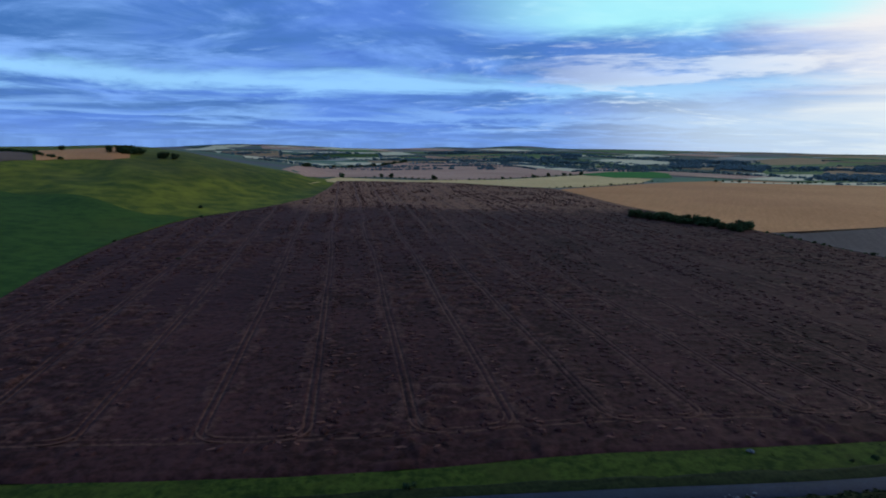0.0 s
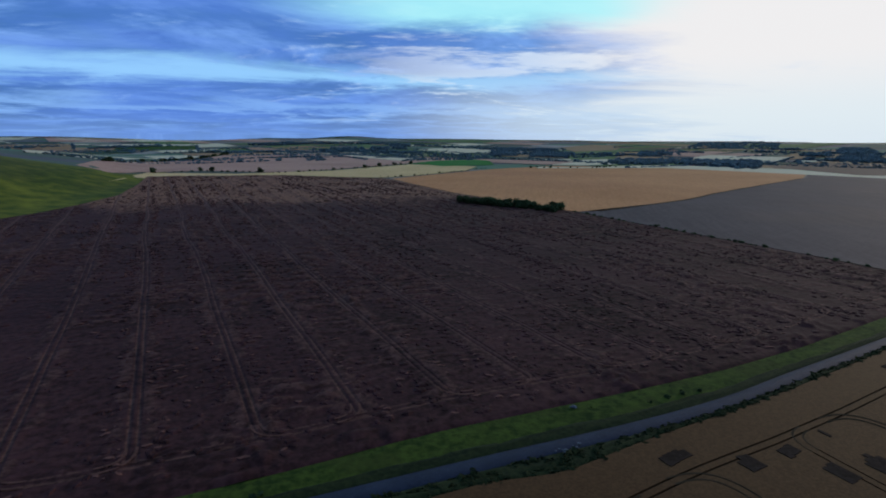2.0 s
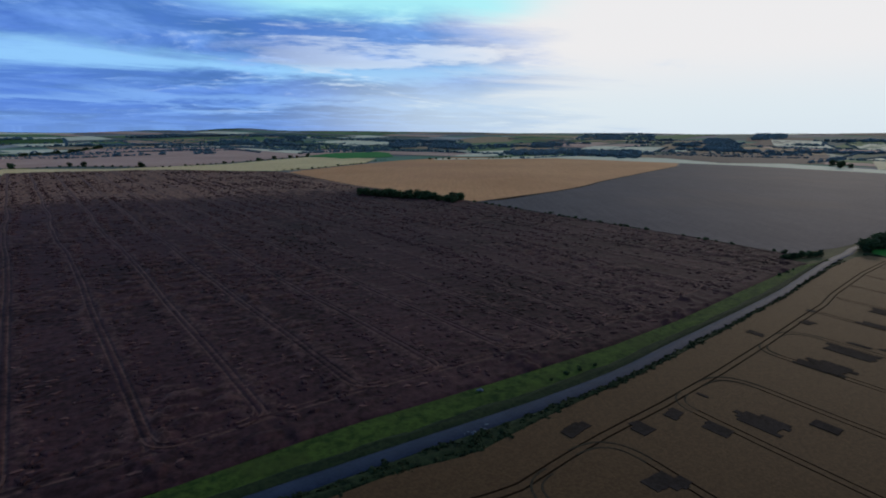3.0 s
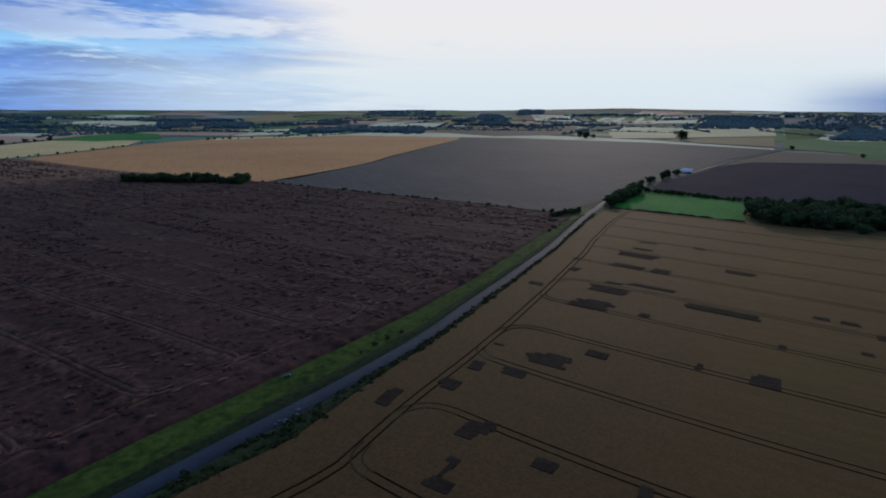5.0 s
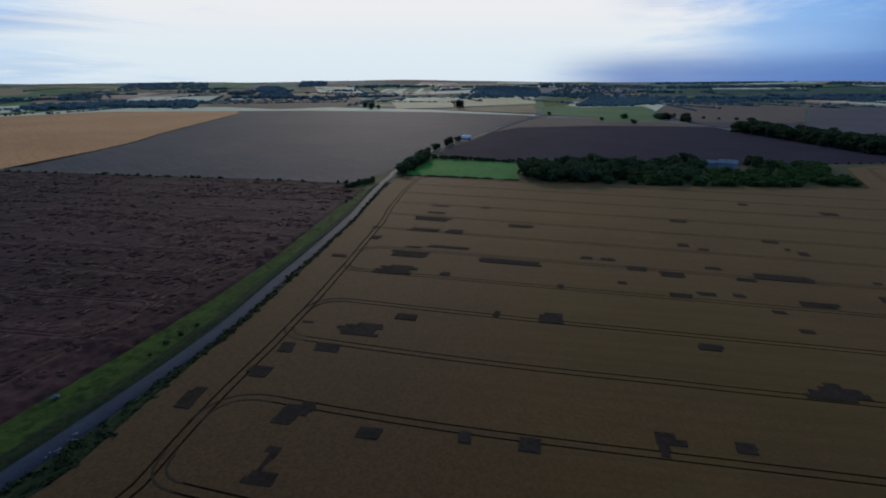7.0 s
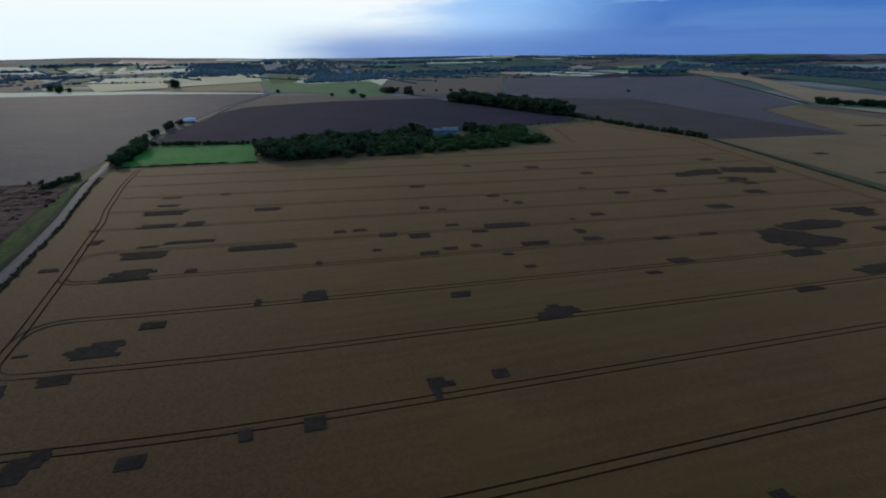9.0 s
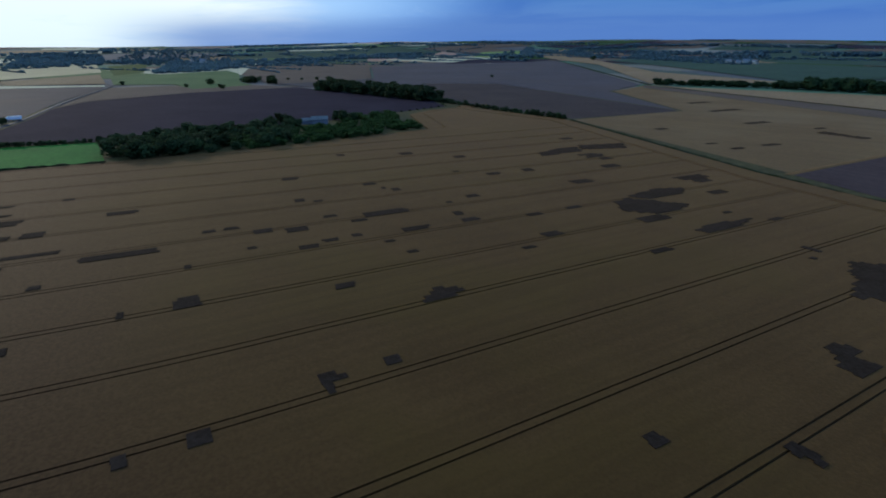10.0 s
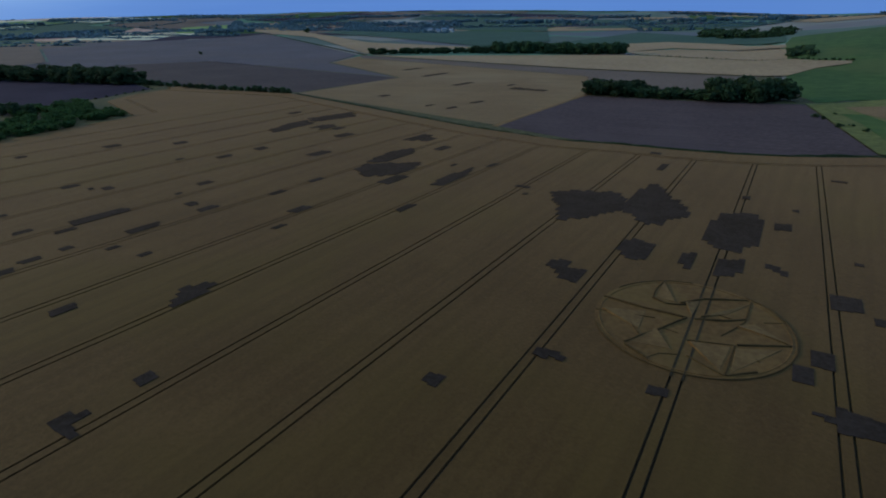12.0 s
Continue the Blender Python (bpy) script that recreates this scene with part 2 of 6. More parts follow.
M["laid_wheat"] = material("laid_wheat", (0.0660, 0.0300, 0.0090), (0.1080, 0.0530, 0.0160), 0.7, 0.12, 0.85, 0.5, None, (0.0880, 0.0480, 0.0130), fuzz=0.14)
M["mid_brown"] = material("dark_brown_stubble", (0.048, 0.028, 0.022), (0.076, 0.046, 0.036), 0.3, 0.015, 0.9, 0.3, streak=(-60, 0.25))
M["thin_wheat"] = material("thin_uneven_wheat", (0.078, 0.042, 0.0175), (0.130, 0.076, 0.033), 0.8, 0.012, 0.85, 0.3, None, (0.150, 0.098, 0.050), fuzz=0.12, streak=(-62, 0.32))
M["stone"] = material("pale_rubble", (0.060, 0.064, 0.070), (0.120, 0.124, 0.132), 3.0, 0.6, 0.9, 0.4)
M["patch"] = material("flattened_dark_crop", (0.0170, 0.0112, 0.0088), (0.0340, 0.0225, 0.0175), 1.2, 0.1, 0.95, 0.6, spec=0.01, fuzz=0.05)
M["straw"] = material("flattened_straw", (0.082, 0.040, 0.0130), (0.135, 0.069, 0.0230), 0.9, 0.12, 0.8, 0.5, fuzz=0.12)
# Darker wheat that paints shadow lines along the crop circle's ridges.
M["ridge_shade"] = material("shaded_ridge_wheat", (0.042, 0.022, 0.008), (0.076, 0.040, 0.013), 1.2, 0.1, 0.9, 0.4)
# Sunlight on these two far stubbles is raised into their base colours.
M["lit_brown"] = material("sunlit_brown_stubble", (0.33, 0.175, 0.120), (0.46, 0.255, 0.172), 0.2, 0.008, 0.9, 0.3, (6.0, 70, 0.05), (0.28, 0.15, 0.105), streak=(-60, 0.3))
M["lit_gold"] = material("sunlit_pale_stubble", (0.42, 0.29, 0.15), (0.56, 0.40, 0.21), 0.2, 0.008, 0.9, 0.3)
M["bright"] = material("yellow_green_crop", (0.12, 0.165, 0.045), (0.19, 0.235, 0.065), 0.2, 0.01, 0.9, 0.3)
M["asphalt"] = material("worn_asphalt", (0.0105, 0.0140, 0.0260), (0.0205, 0.0260, 0.0430), 1.5, 0.15, 0.75, 0.15, None, (0.015, 0.0185, 0.029), spec=0.10)
M["verge"] = material("verge_grass", (0.013, 0.026, 0.0048), (0.062, 0.083, 0.0125), 0.5, 0.10, 0.9, 0.9, None, (0.045, 0.052, 0.0105), leafy=0.2)
M["weeds"] = material("rank_weeds", (0.0085, 0.0130, 0.0050), (0.0235, 0.0285, 0.0095), 0.8, 0.2, 0.9, 0.9)
# The broad dull patches stand in for cloud shade on the down.
M["pasture"] = material("hill_grass", (0.0340, 0.0500, 0.0056), (0.1480, 0.1380, 0.0125), 0.05, 0.0062, 0.9, 0.5, None, (0.0520, 0.0470, 0.0110), gap=0.52)
M["ley"] = material("dark_ley_grass", (0.0165, 0.0385, 0.0048), (0.0400, 0.0720, 0.0085), 0.12, 0.012, 0.9, 0.5, None, (0.0520, 0.0710, 0.0085))
# Gold, pale and yellow straw: base colours brightened to carry the sun.
M["gold"] = material("sunlit_gold_stubble", (0.37, 0.143, 0.052), (0.51, 0.222, 0.084), 0.25, 0.006, 0.85, 0.3, (6.0, 40, 0.05), (0.38, 0.145, 0.062), streak=(-28, 0.22))
M["pale"] = material("pale_straw", (0.42, 0.34, 0.21), (0.56, 0.46, 0.29), 0.2, 0.01, 0.85, 0.2)
M["strip"] = material("yellow_straw", (0.42, 0.262, 0.108), (0.58, 0.375, 0.160), 0.2, 0.01, 0.85, 0.2)
M["grey"] = material("grey_brown_stubble", (0.050, 0.036, 0.036), (0.080, 0.058, 0.056), 0.3, 0.008, 0.85, 0.3, (6.0, 62, 0.05), (0.088, 0.058, 0.048), streak=(-28, 0.30))
M["lilac_grey"] = material("pale_grey_stubble", (0.070, 0.048, 0.046), (0.110, 0.077, 0.072), 0.3, 0.008, 0.85, 0.3, (6.0, 62, 0.05), (0.102, 0.066, 0.054), streak=(-28, 0.30))
M["plough"] = material("dark_plough", (0.0245, 0.0160, 0.0225), (0.0440, 0.0295, 0.0385), 0.5, 0.02, 0.95, 0.6, (2.5, -70, 0.12), spec=0.02)
M["tilled"] = material("tilled_soil", (0.050, 0.0285, 0.0255), (0.084, 0.0490, 0.0425), 0.4, 0.02, 0.95, 0.6, (2.5, 10, 0.10), (0.082, 0.0500, 0.0440), streak=(-70, 0.25))
M["brown"] = material("brown_stubble", (0.064, 0.042, 0.033), (0.104, 0.069, 0.053), 0.3, 0.015, 0.9, 0.3, (5.0, 30, 0.07), fuzz=0.06)
M["tan"] = material("dull_tan_stubble", (0.150, 0.092, 0.050), (0.235, 0.150, 0.082), 0.2, 0.01, 0.9, 0.3, (6.0, 25, 0.05), fuzz=0.1)
M["paddock"] = material("paddock_grass", (0.0095, 0.0850, 0.0110), (0.0250, 0.1450, 0.0180), 0.4, 0.03, 0.9, 0.4)
M["green"] = material("meadow", (0.0540, 0.0880, 0.0280), (0.1060, 0.1400, 0.0480), 0.2, 0.01, 0.9, 0.3)
M["leaf"] = material("tree_leaves", (0.020, 0.035, 0.016), (0.054, 0.080, 0.032), 0.9, 0.12, 0.8, 0.3, None, None, 0.5, leafy=0.45)
# Pale blue leaf colour paints distance haze on far woods and hedges.
M["haze_leaf"] = material("hazy_wood_leaves", (0.072, 0.118, 0.138), (0.120, 0.176, 0.198), 0.15, 0.01, 0.9, 0.2, leafy=0.45)
M["young"] = material("young_tree_leaves", (0.026, 0.058, 0.018), (0.060, 0.106, 0.030), 0.7, 0.1, 0.85, 0.3, None, None, 0.5, leafy=0.45)
M["bark"] = material("bark", (0.05, 0.04, 0.03), (0.10, 0.08, 0.06), 6.0, 1.0, 0.95, 0.6)
M["roof"] = material("pale_metal_roof", (0.105, 0.11, 0.115), (0.18, 0.185, 0.19), 1.0, 0.2, 0.8, 0.1)
M["wall"] = material("grey_boarding", (0.14, 0.15, 0.17), (0.24, 0.25, 0.28), 3.0, 0.5, 0.8, 0.2)
M["white"] = material("white_paint", (0.74, 0.75, 0.77), (0.82, 0.83, 0.84), 2.0, 0.5, 0.35, 0.02)
M["render"] = material("cream_render", (0.34, 0.32, 0.28), (0.46, 0.44, 0.39), 2.0, 0.5, 0.8, 0.05)
M["glass"] = material("dark_glass", (0.02, 0.025, 0.03), (0.03, 0.035, 0.04), 2.0, 0.5, 0.1, 0.0)
M["rubber"] = material("rubber", (0.02, 0.02, 0.02), (0.035, 0.035, 0.035), 8.0, 1.0, 0.8, 0.1)


def far_ground():
    """Patchwork of far fields: cells of several crops, with dark hedges on the joints."""
    m = bpy.data.materials.new("far_fields")
    m.use_nodes = True
    n, l = m.node_tree.nodes, m.node_tree.links
    geo = n.new("ShaderNodeNewGeometry")
    mp = n.new("ShaderNodeMapping")
    mp.inputs["Scale"].default_value, mp.inputs["Rotation"].default_value = (1 / 330, 1 / 230, 0), (0, 0, radians(24))
    l.new(geo.outputs["Position"], mp.inputs[0])
    v = n.new("ShaderNodeTexVoronoi")
    v.distance = "CHEBYCHEV"
    v.inputs["Scale"].default_value, v.inputs["Randomness"].default_value = 1.0, 0.8
    l.new(mp.outputs[0], v.inputs[0])
    sep = n.new("ShaderNodeSeparateColor")
    l.new(v.outputs["Color"], sep.inputs[0])
    ramp = n.new("ShaderNodeValToRGB")
    ramp.color_ramp.interpolation = "CONSTANT"
    stops = ((0.0, (0.070, 0.078, 0.056)), (0.2, (0.165, 0.135, 0.105)), (0.33, (0.076, 0.092, 0.062)), (0.5, (0.090, 0.082, 0.082)),
             (0.62, (0.23, 0.205, 0.165)), (0.70, (0.072, 0.126, 0.072)), (0.86, (0.14, 0.11, 0.097)))
    while len(ramp.color_ramp.elements) < len(stops):
        ramp.color_ramp.elements.new(0.5)
    for e, (p, c) in zip(ramp.color_ramp.elements, stops):
        e.position, e.color = p, (*c, 1)
    l.new(sep.outputs[0], ramp.inputs[0])
    t = n.new("ShaderNodeTexNoise")
    t.inputs["Scale"].default_value, t.inputs["Detail"].default_value = 0.012, 6.0
    l.new(geo.outputs["Position"], t.inputs[0])
    hsv = n.new("ShaderNodeHueSaturation")
    mr = n.new("ShaderNodeMapRange")
    mr.inputs[3].default_value, mr.inputs[4].default_value = 0.7, 1.3
    l.new(t.outputs[0], mr.inputs[0])
    l.new(mr.outputs[0], hsv.inputs["Value"])
    l.new(ramp.outputs[0], hsv.inputs["Color"])
    l.new(hsv.outputs[0], n["Principled BSDF"].inputs["Base Color"])
    n["Principled BSDF"].inputs["Roughness"].default_value = 0.95
    n["Principled BSDF"].inputs["Specular IOR Level"].default_value = 0.1
    return m


M["far"] = far_ground()


# ---- plan helpers ----
def smoothstep(a, b, x):
    t = np.clip((np.asarray(x, float) - a) / (b - a), 0, 1)
    return t * t * (3 - 2 * t)


def lattice(ix, iy, seed):
    h = (ix.astype(np.int64) * 374761393 + iy.astype(np.int64) * 668265263 + seed * 1442695) & 0x7FFFFFFF
    h = ((h ^ (h >> 13)) * 1274126177) & 0x7FFFFFFF
    return ((h ^ (h >> 16)) & 0xFFFF) / 65535.0


def vnoise(x, y, seed=0):
    """Smooth noise 0..1 on a unit lattice."""
    x, y = np.asarray(x, float), np.asarray(y, float)
    ix, iy = np.floor(x), np.floor(y)
    fx, fy = x - ix, y - iy
    fx, fy = fx * fx * (3 - 2 * fx), fy * fy * (3 - 2 * fy)
    a, b = lattice(ix, iy, seed), lattice(ix + 1, iy, seed)
    c, d = lattice(ix, iy + 1, seed), lattice(ix + 1, iy + 1, seed)
    return (a * (1 - fx) + b * fx) * (1 - fy) + (c * (1 - fx) + d * fx) * fy


GROUND = -0.4


def terrain(x, y):
    """Height of the bare ground: flat vale, grass downs to the left and behind, a rise and low hills at the horizon."""
    x, y = np.asarray(x, float), np.asarray(y, float)
    r = np.hypot(x, y)
    az = np.degrees(np.arctan2(-x, y))                       # 0 ahead, positive to the left
    az = np.where(az < -120, az + 360, az)
    foot = np.interp(az, (8, 11, 14, 18, 22, 31, 39, 60, 100, 150, 182, 192, 200), (1250, 950, 760, 590, 510, 400, 285, 230, 250, 300, 285, 380, 640))
    top = np.interp(az, (10.5, 12.9, 15, 19.2, 24.6, 30.4, 34.5, 38.3, 70, 120, 180, 187, 188.5, 190.4, 192.7, 193.8, 195, 197), (0, 4, 14, 26, 43, 52, 47, 45, 45, 40, 27, 19, 16.5, 12.5, 9, 6.5, 2, 0))
    hill = top * smoothstep(0.0, 1.0, (r - foot) / np.maximum(960 - foot, 80)) * (1 - smoothstep(1600, 2300, r))
    fold = 1 + (0.16 * np.sin((az - 20) * 0.30 + r / 110.0) + 0.06 * np.sin(az * 0.9 - r / 60.0)) * (1 - smoothstep(700, 930, r))
    brow = np.interp(az, (-120, -104, -85, -65, -46, -20, 0, 20, 34, 60, 174, 190, 211, 224, 240), (44, 55, 46, 64, 46, 46, 38, 20, -8, -8, -70, -52, 10, 40, 44))
    far = smoothstep(1900, 4600, r) * brow
    roll = smoothstep(1500, 2600, r) * (vnoise(x / 620, y / 620, 3) - 0.5) * 20
    bumps = 28 * np.exp(-((az - 17.5) / 5.5) ** 2) + 20 * np.exp(-((az + 8.0) / 3.2) ** 2)
    return GROUND + hill * fold + far + roll + bumps * smoothstep(3600, 4700, r)


def mesh_from(name, verts, faces, mat, smooth=False):
    me = bpy.data.meshes.new(name)
    me.from_pydata([tuple(v) for v in verts], [], [tuple(f) for f in faces])
    me.materials.append(mat)
    if smooth:
        me.polygons.foreach_set("use_smooth", [True] * len(me.polygons))
    return me


def grid_mesh(name, X, Y, Z, mat, smooth=True, wrap=False):
    rows, cols = X.shape
    v = np.stack([X, Y, Z], -1).reshape(-1, 3)
    i = np.arange(rows - 1)[:, None] * cols + np.arange(cols - 1)[None, :]
    f = np.stack([i, i + 1, i + cols + 1, i + cols], -1).reshape(-1, 4)
    if wrap:
        i = np.arange(rows - 1) * cols
        f = np.concatenate([f, np.stack([i + cols - 1, i, i + cols, i + 2 * cols - 1], -1)])
    return mesh_from(name, v.tolist(), f.tolist(), mat, smooth)


def part(name, bm, mat, parent=None, label=""):
    me = bpy.data.meshes.new(name)
    bm.to_mesh(me)
    bm.free()
    me.materials.append(mat)
    ob = new(name, me)
    ob.parent = parent
    return tagged(ob, label)


def inside(px, py, poly):
    c = False
    for (x0, y0), (x1, y1) in zip(poly, poly[1:] + poly[:1]):
        if (y0 > py) != (y1 > py) and px < (x1 - x0) * (py - y0) / (y1 - y0) + x0:
            c = not c
    return c


def field(name, poly, mat, label, lift=0.12, step=60.0):
    """A field: its outline cut into squares and laid on the ground."""
    bm = bmesh.new()
    bm.faces.new([bm.verts.new((x, y, 0)) for x, y in poly])
    for axis in (0, 1):
        lo, hi = min(p[axis] for p in poly), max(p[axis] for p in poly)
        for k in range(int(lo // step) + 1, int(hi // step) + 1):
            no = (1, 0, 0) if axis == 0 else (0, 1, 0)
            bmesh.ops.bisect_plane(bm, geom=bm.verts[:] + bm.edges[:] + bm.faces[:], plane_co=(k * step, k * step, 0), plane_no=no)
    bmesh.ops.recalc_face_normals(bm, faces=bm.faces[:])
    for v in bm.verts:
        v.co.z = float(terrain(v.co.x, v.co.y)) + lift
    for f in bm.faces:
        f.smooth = True
        f.normal_update()
        if f.normal.z < 0:
            f.normal_flip()
    return tagged(part(name, bm, mat), label, "field", kind="structure")


def line_points(pts, step):
    """Even points along a polyline, with their headings."""
    out = []
    for (x0, y0), (x1, y1) in zip(pts, pts[1:]):
        n = max(1, int(math.hypot(x1 - x0, y1 - y0) / step))
        out += [(x0 + (x1 - x0) * i / n, y0 + (y1 - y0) * i / n) for i in range(n)]
    return out + [pts[-1]]


def smooth_line(pts, step=6.0):
    """A rounded line through the points (Catmull-Rom)."""
    p = [np.array(q, float) for q in pts]
    p = [2 * p[0] - p[1]] + p + [2 * p[-1] - p[-2]]
    out = []
    for a, b, c, d in zip(p, p[1:], p[2:], p[3:]):
        n = max(2, int(np.linalg.norm(c - b) / step))
        for i in range(n):
            t = i / n
            out.append(0.5 * (2 * b + (c - a) * t + (2 * a - 5 * b + 4 * c - d) * t * t + (3 * b - a - 3 * c + d) * t ** 3))
    return np.array(out + [p[-2]])


def ribbon(name, pts, offsets, heights, mat, step=6.0, jitter=0.0, seed=0):
    """A strip along a line with a cross-section given by offsets to the left and heights."""
    c = smooth_line(pts, step)
    t = np.gradient(c, axis=0)
    t /= np.linalg.norm(t, axis=1)[:, None]
    nrm = np.stack([-t[:, 1], t[:, 0]], -1)
    off = np.tile(np.asarray(offsets, float), (len(c), 1))
    hgt = np.tile(np.asarray(heights, float), (len(c), 1))
    if jitter:
        rng = np.random.default_rng(seed)
        off = off + rng.uniform(-jitter, jitter, off.shape)
        hgt = hgt * rng.uniform(0.55, 1.35, hgt.shape)
    X, Y = c[:, :1] + nrm[:, :1] * off, c[:, 1:] + nrm[:, 1:] * off
    return new(name, grid_mesh(name, X, Y, terrain(X, Y) + hgt, mat))


# ---- ground ----
ring = np.concatenate([[0.1], np.geomspace(30, 4930, 110)])
ang = np.linspace(0, 2 * np.pi, 288, endpoint=False)
R, A = np.meshgrid(ring, ang, indexing="ij")
GX, GY = R * np.sin(A), R * np.cos(A)
tagged(new("ground", grid_mesh("ground", GX, GY, terrain(GX, GY) - 0.05 - R * 0.0006, M["far"], True, True)), "open farmland with a patchwork of far fields", "ground", kind="structure")

# ---- fields round the two near crops ----
mr, ma = np.meshgrid(np.linspace(0.03, 1, 30), np.linspace(0, 2 * np.pi, 160), indexing="ij")
mr = mr * np.interp((-np.degrees(ma)) % 360, (0, 8, 11, 14, 18, 22, 31, 39, 60, 100, 150, 182, 192, 198, 360), (720, 720, 720, 720, 560, 500, 395, 280, 232, 250, 305, 395, 400, 720, 720))
tagged(new("field_margins", grid_mesh("field_margins", mr * np.sin(ma), mr * np.cos(ma), terrain(mr * np.sin(ma), mr * np.cos(ma)) + 0.03, M["margin"])), "dry olive grass between the fields", "ground", kind="structure")
az = np.radians(np.linspace(8.5, 62, 90))[None, :]
foot = np.interp(np.degrees(az), (8.5, 11, 11.8, 13.2, 16.2, 18.8, 21.5, 24, 26.5, 31, 35.5, 39.5, 60), (1150, 965, 814, 690, 614, 567, 543, 517, 482, 408, 335, 275, 240))
brow_r = np.interp(np.degrees(az), (8.5, 11, 14, 18, 22, 26, 32), (1200, 1030, 985, 1010, 1060, 1300, 2250))
rr = foot + (brow_r - foot) * np.linspace(0, 1, 60)[:, None] ** 1.3
HX, HY = -rr * np.sin(az), rr * np.cos(az)
tagged(new("hill_pasture", grid_mesh("hill_pasture", HX, HY, terrain(HX, HY) + 0.2, M["pasture"])), "smooth grass-covered chalk down, bright green where sunlit", "hill", kind="structure")
# ley grass, its dark green also painting cloud shadow on the lower slope
lay = np.radians(np.linspace(23.5, 62, 60))[None, :]
deg = np.degrees(lay)
f0 = np.interp(deg, (18.8, 21.5, 24, 26.5, 31, 35.5, 39.5, 60, 100), (567, 543, 517, 482, 408, 335, 275, 240, 260)) + 2
f1 = np.maximum(np.interp(deg, (23.5, 28, 33, 39, 62), (500, 525, 575, 640, 640)) + 8 * np.sin(deg * 0.8), f0 + 4)
LR = f0 + (f1 - f0) * np.linspace(0, 1, 34)[:, None]
LX, LY = -LR * np.sin(lay), LR * np.cos(lay)
tagged(new("field_ley", grid_mesh("field_ley", LX, LY, terrain(LX, LY) + 0.5, M["ley"])), "grazed grass at the foot of the down, darkened for cloud shade", "field", kind="structure")
lay = np.radians(np.linspace(62, 194.5, 120))[None, :]
deg = np.degrees(lay)
f0 = np.interp(deg, (39, 60, 100, 150, 170, 182, 189, 191, 192.5, 194, 194.5), (285, 240, 260, 310, 400, 425, 410, 392, 425, 560, 700))
LR = f0 + (np.interp(deg, (62, 165, 178, 187, 192, 194, 194.5), (2250, 2000, 1060, 1000, 960, 930, 720)) - f0) * np.linspace(0, 1, 44)[:, None] ** 1.3
LX, LY = -LR * np.sin(lay), LR * np.cos(lay)
tagged(new("hill_behind", grid_mesh("hill_behind", LX, LY, terrain(LX, LY) + 0.2, M["slope"])), "dark green grass slope rising behind the wood", "hill", kind="structure")
for a0, a1, mat, label in ((29.2, 36.0, "gold", "ripe orange-brown stubble on the brow of the down"), (36.2, 46, "brown", "dull red-brown stubble on the brow of the down")):
    lay = np.radians(np.linspace(a0, a1, 30))[None, :]
    LR = np.interp(np.degrees(lay), (29, 30.6, 32.6, 34.6, 36.2, 38.4, 46), (840, 803, 825, 835, 814, 787, 760)) + 230 * np.linspace(0, 1, 16)[:, None]
    LX, LY = -LR * np.sin(lay), LR * np.cos(lay)
    tagged(new("field_hilltop", grid_mesh("field_hilltop", LX, LY, terrain(LX, LY) + 0.6, M[mat])), label, "field", kind="structure")
field("field_corner", [(29, -266), (80, -381), (40, -420), (-140, -345), (-140, -312), (-30, -286)], M["rough"], "rough olive grass at the field corner", 0.5, 14)
field("field_corner_stubble", [(60, -378), (50, -362), (40, -352), (-10, -336), (-10, -372), (38, -392)], M["thin_wheat"], "small tawny stubble patch at the field corner", 0.62, 14)
field("field_corner_grass", [(58, -354), (44, -328), (32, -298), (10, -292), (14, -312), (34, -338), (48, -358)], M["slope"], "band of dull green grass at the field corner", 0.58, 14)
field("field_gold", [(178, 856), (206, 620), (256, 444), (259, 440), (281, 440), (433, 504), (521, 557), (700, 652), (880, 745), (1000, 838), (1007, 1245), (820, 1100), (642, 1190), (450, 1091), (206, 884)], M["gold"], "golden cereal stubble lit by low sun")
field("field_grey", [(258, 438), (294, 232), (300, 176), (340, 174), (363, 176), (490, 195), (595, 193), (763, 202), (978, 199), (1058, 214), (1108, 500), (1000, 834), (880, 741), (700, 648), (521, 553), (433, 500)], M["grey"], "grey-brown stubble field beside the lane")
field("paddock", [(338, 153), (350, 161), (425, 168), (421, 99), (342, 80)], M["paddock"], "small bright green grass paddock", 0.14, 30)
field("field_plough", [(430, 170), (490, 183), (595, 182), (671, 188), (746, 172), (820, 73), (844, -72), (783, -89), (573, -181), (519, -176), (491, -116), (472, -106), (448, 40), (424, 99)], M["plough"], "dark purple-brown ploughed field")
field("field_rim", [(674, 188), (763, 190), (978, 188), (960, 20), (846, -74), (822, 73), (748, 174)], M["brown"], "brown stubble along the lane")
field("field_mid", [(578, -184), (817, -251), (757, -338), (393, -342), (391, -237)], M["mid_brown"], "brown stubble field behind a hedge")
field("field_wide", [(802, -112), (860, -120), (984, -212), (1700, -362), (1690, -770), (1620, -915), (648, -500), (584, -405), (397, -345), (757, -341), (820, -252), (622, -192)], M["lilac_grey"], "wide grey-brown stubble field")
field("field_wheat_far", [(386, -234), (394, -347), (582, -409), (628, -488), (600, -469), (255, -438), (206, -347), (189, -226)], M["thin_wheat"], "ripe wheat beyond the farm track")
field("field_red", [(602, -472), (640, -497), (290, -484), (140, -502), (132, -372), (203, -352), (258, -440)], M["brown"], "narrow reddish-brown strip behind a wood")
field("field_back", [(577, -512), (328, -644), (146, -628), (125, -612), (96, -604), (94, -590), (113, -560), (122, -512), (140, -506), (290, -488), (640, -500)], M["tan"], "tan stubble with a wood behind", 0.6)
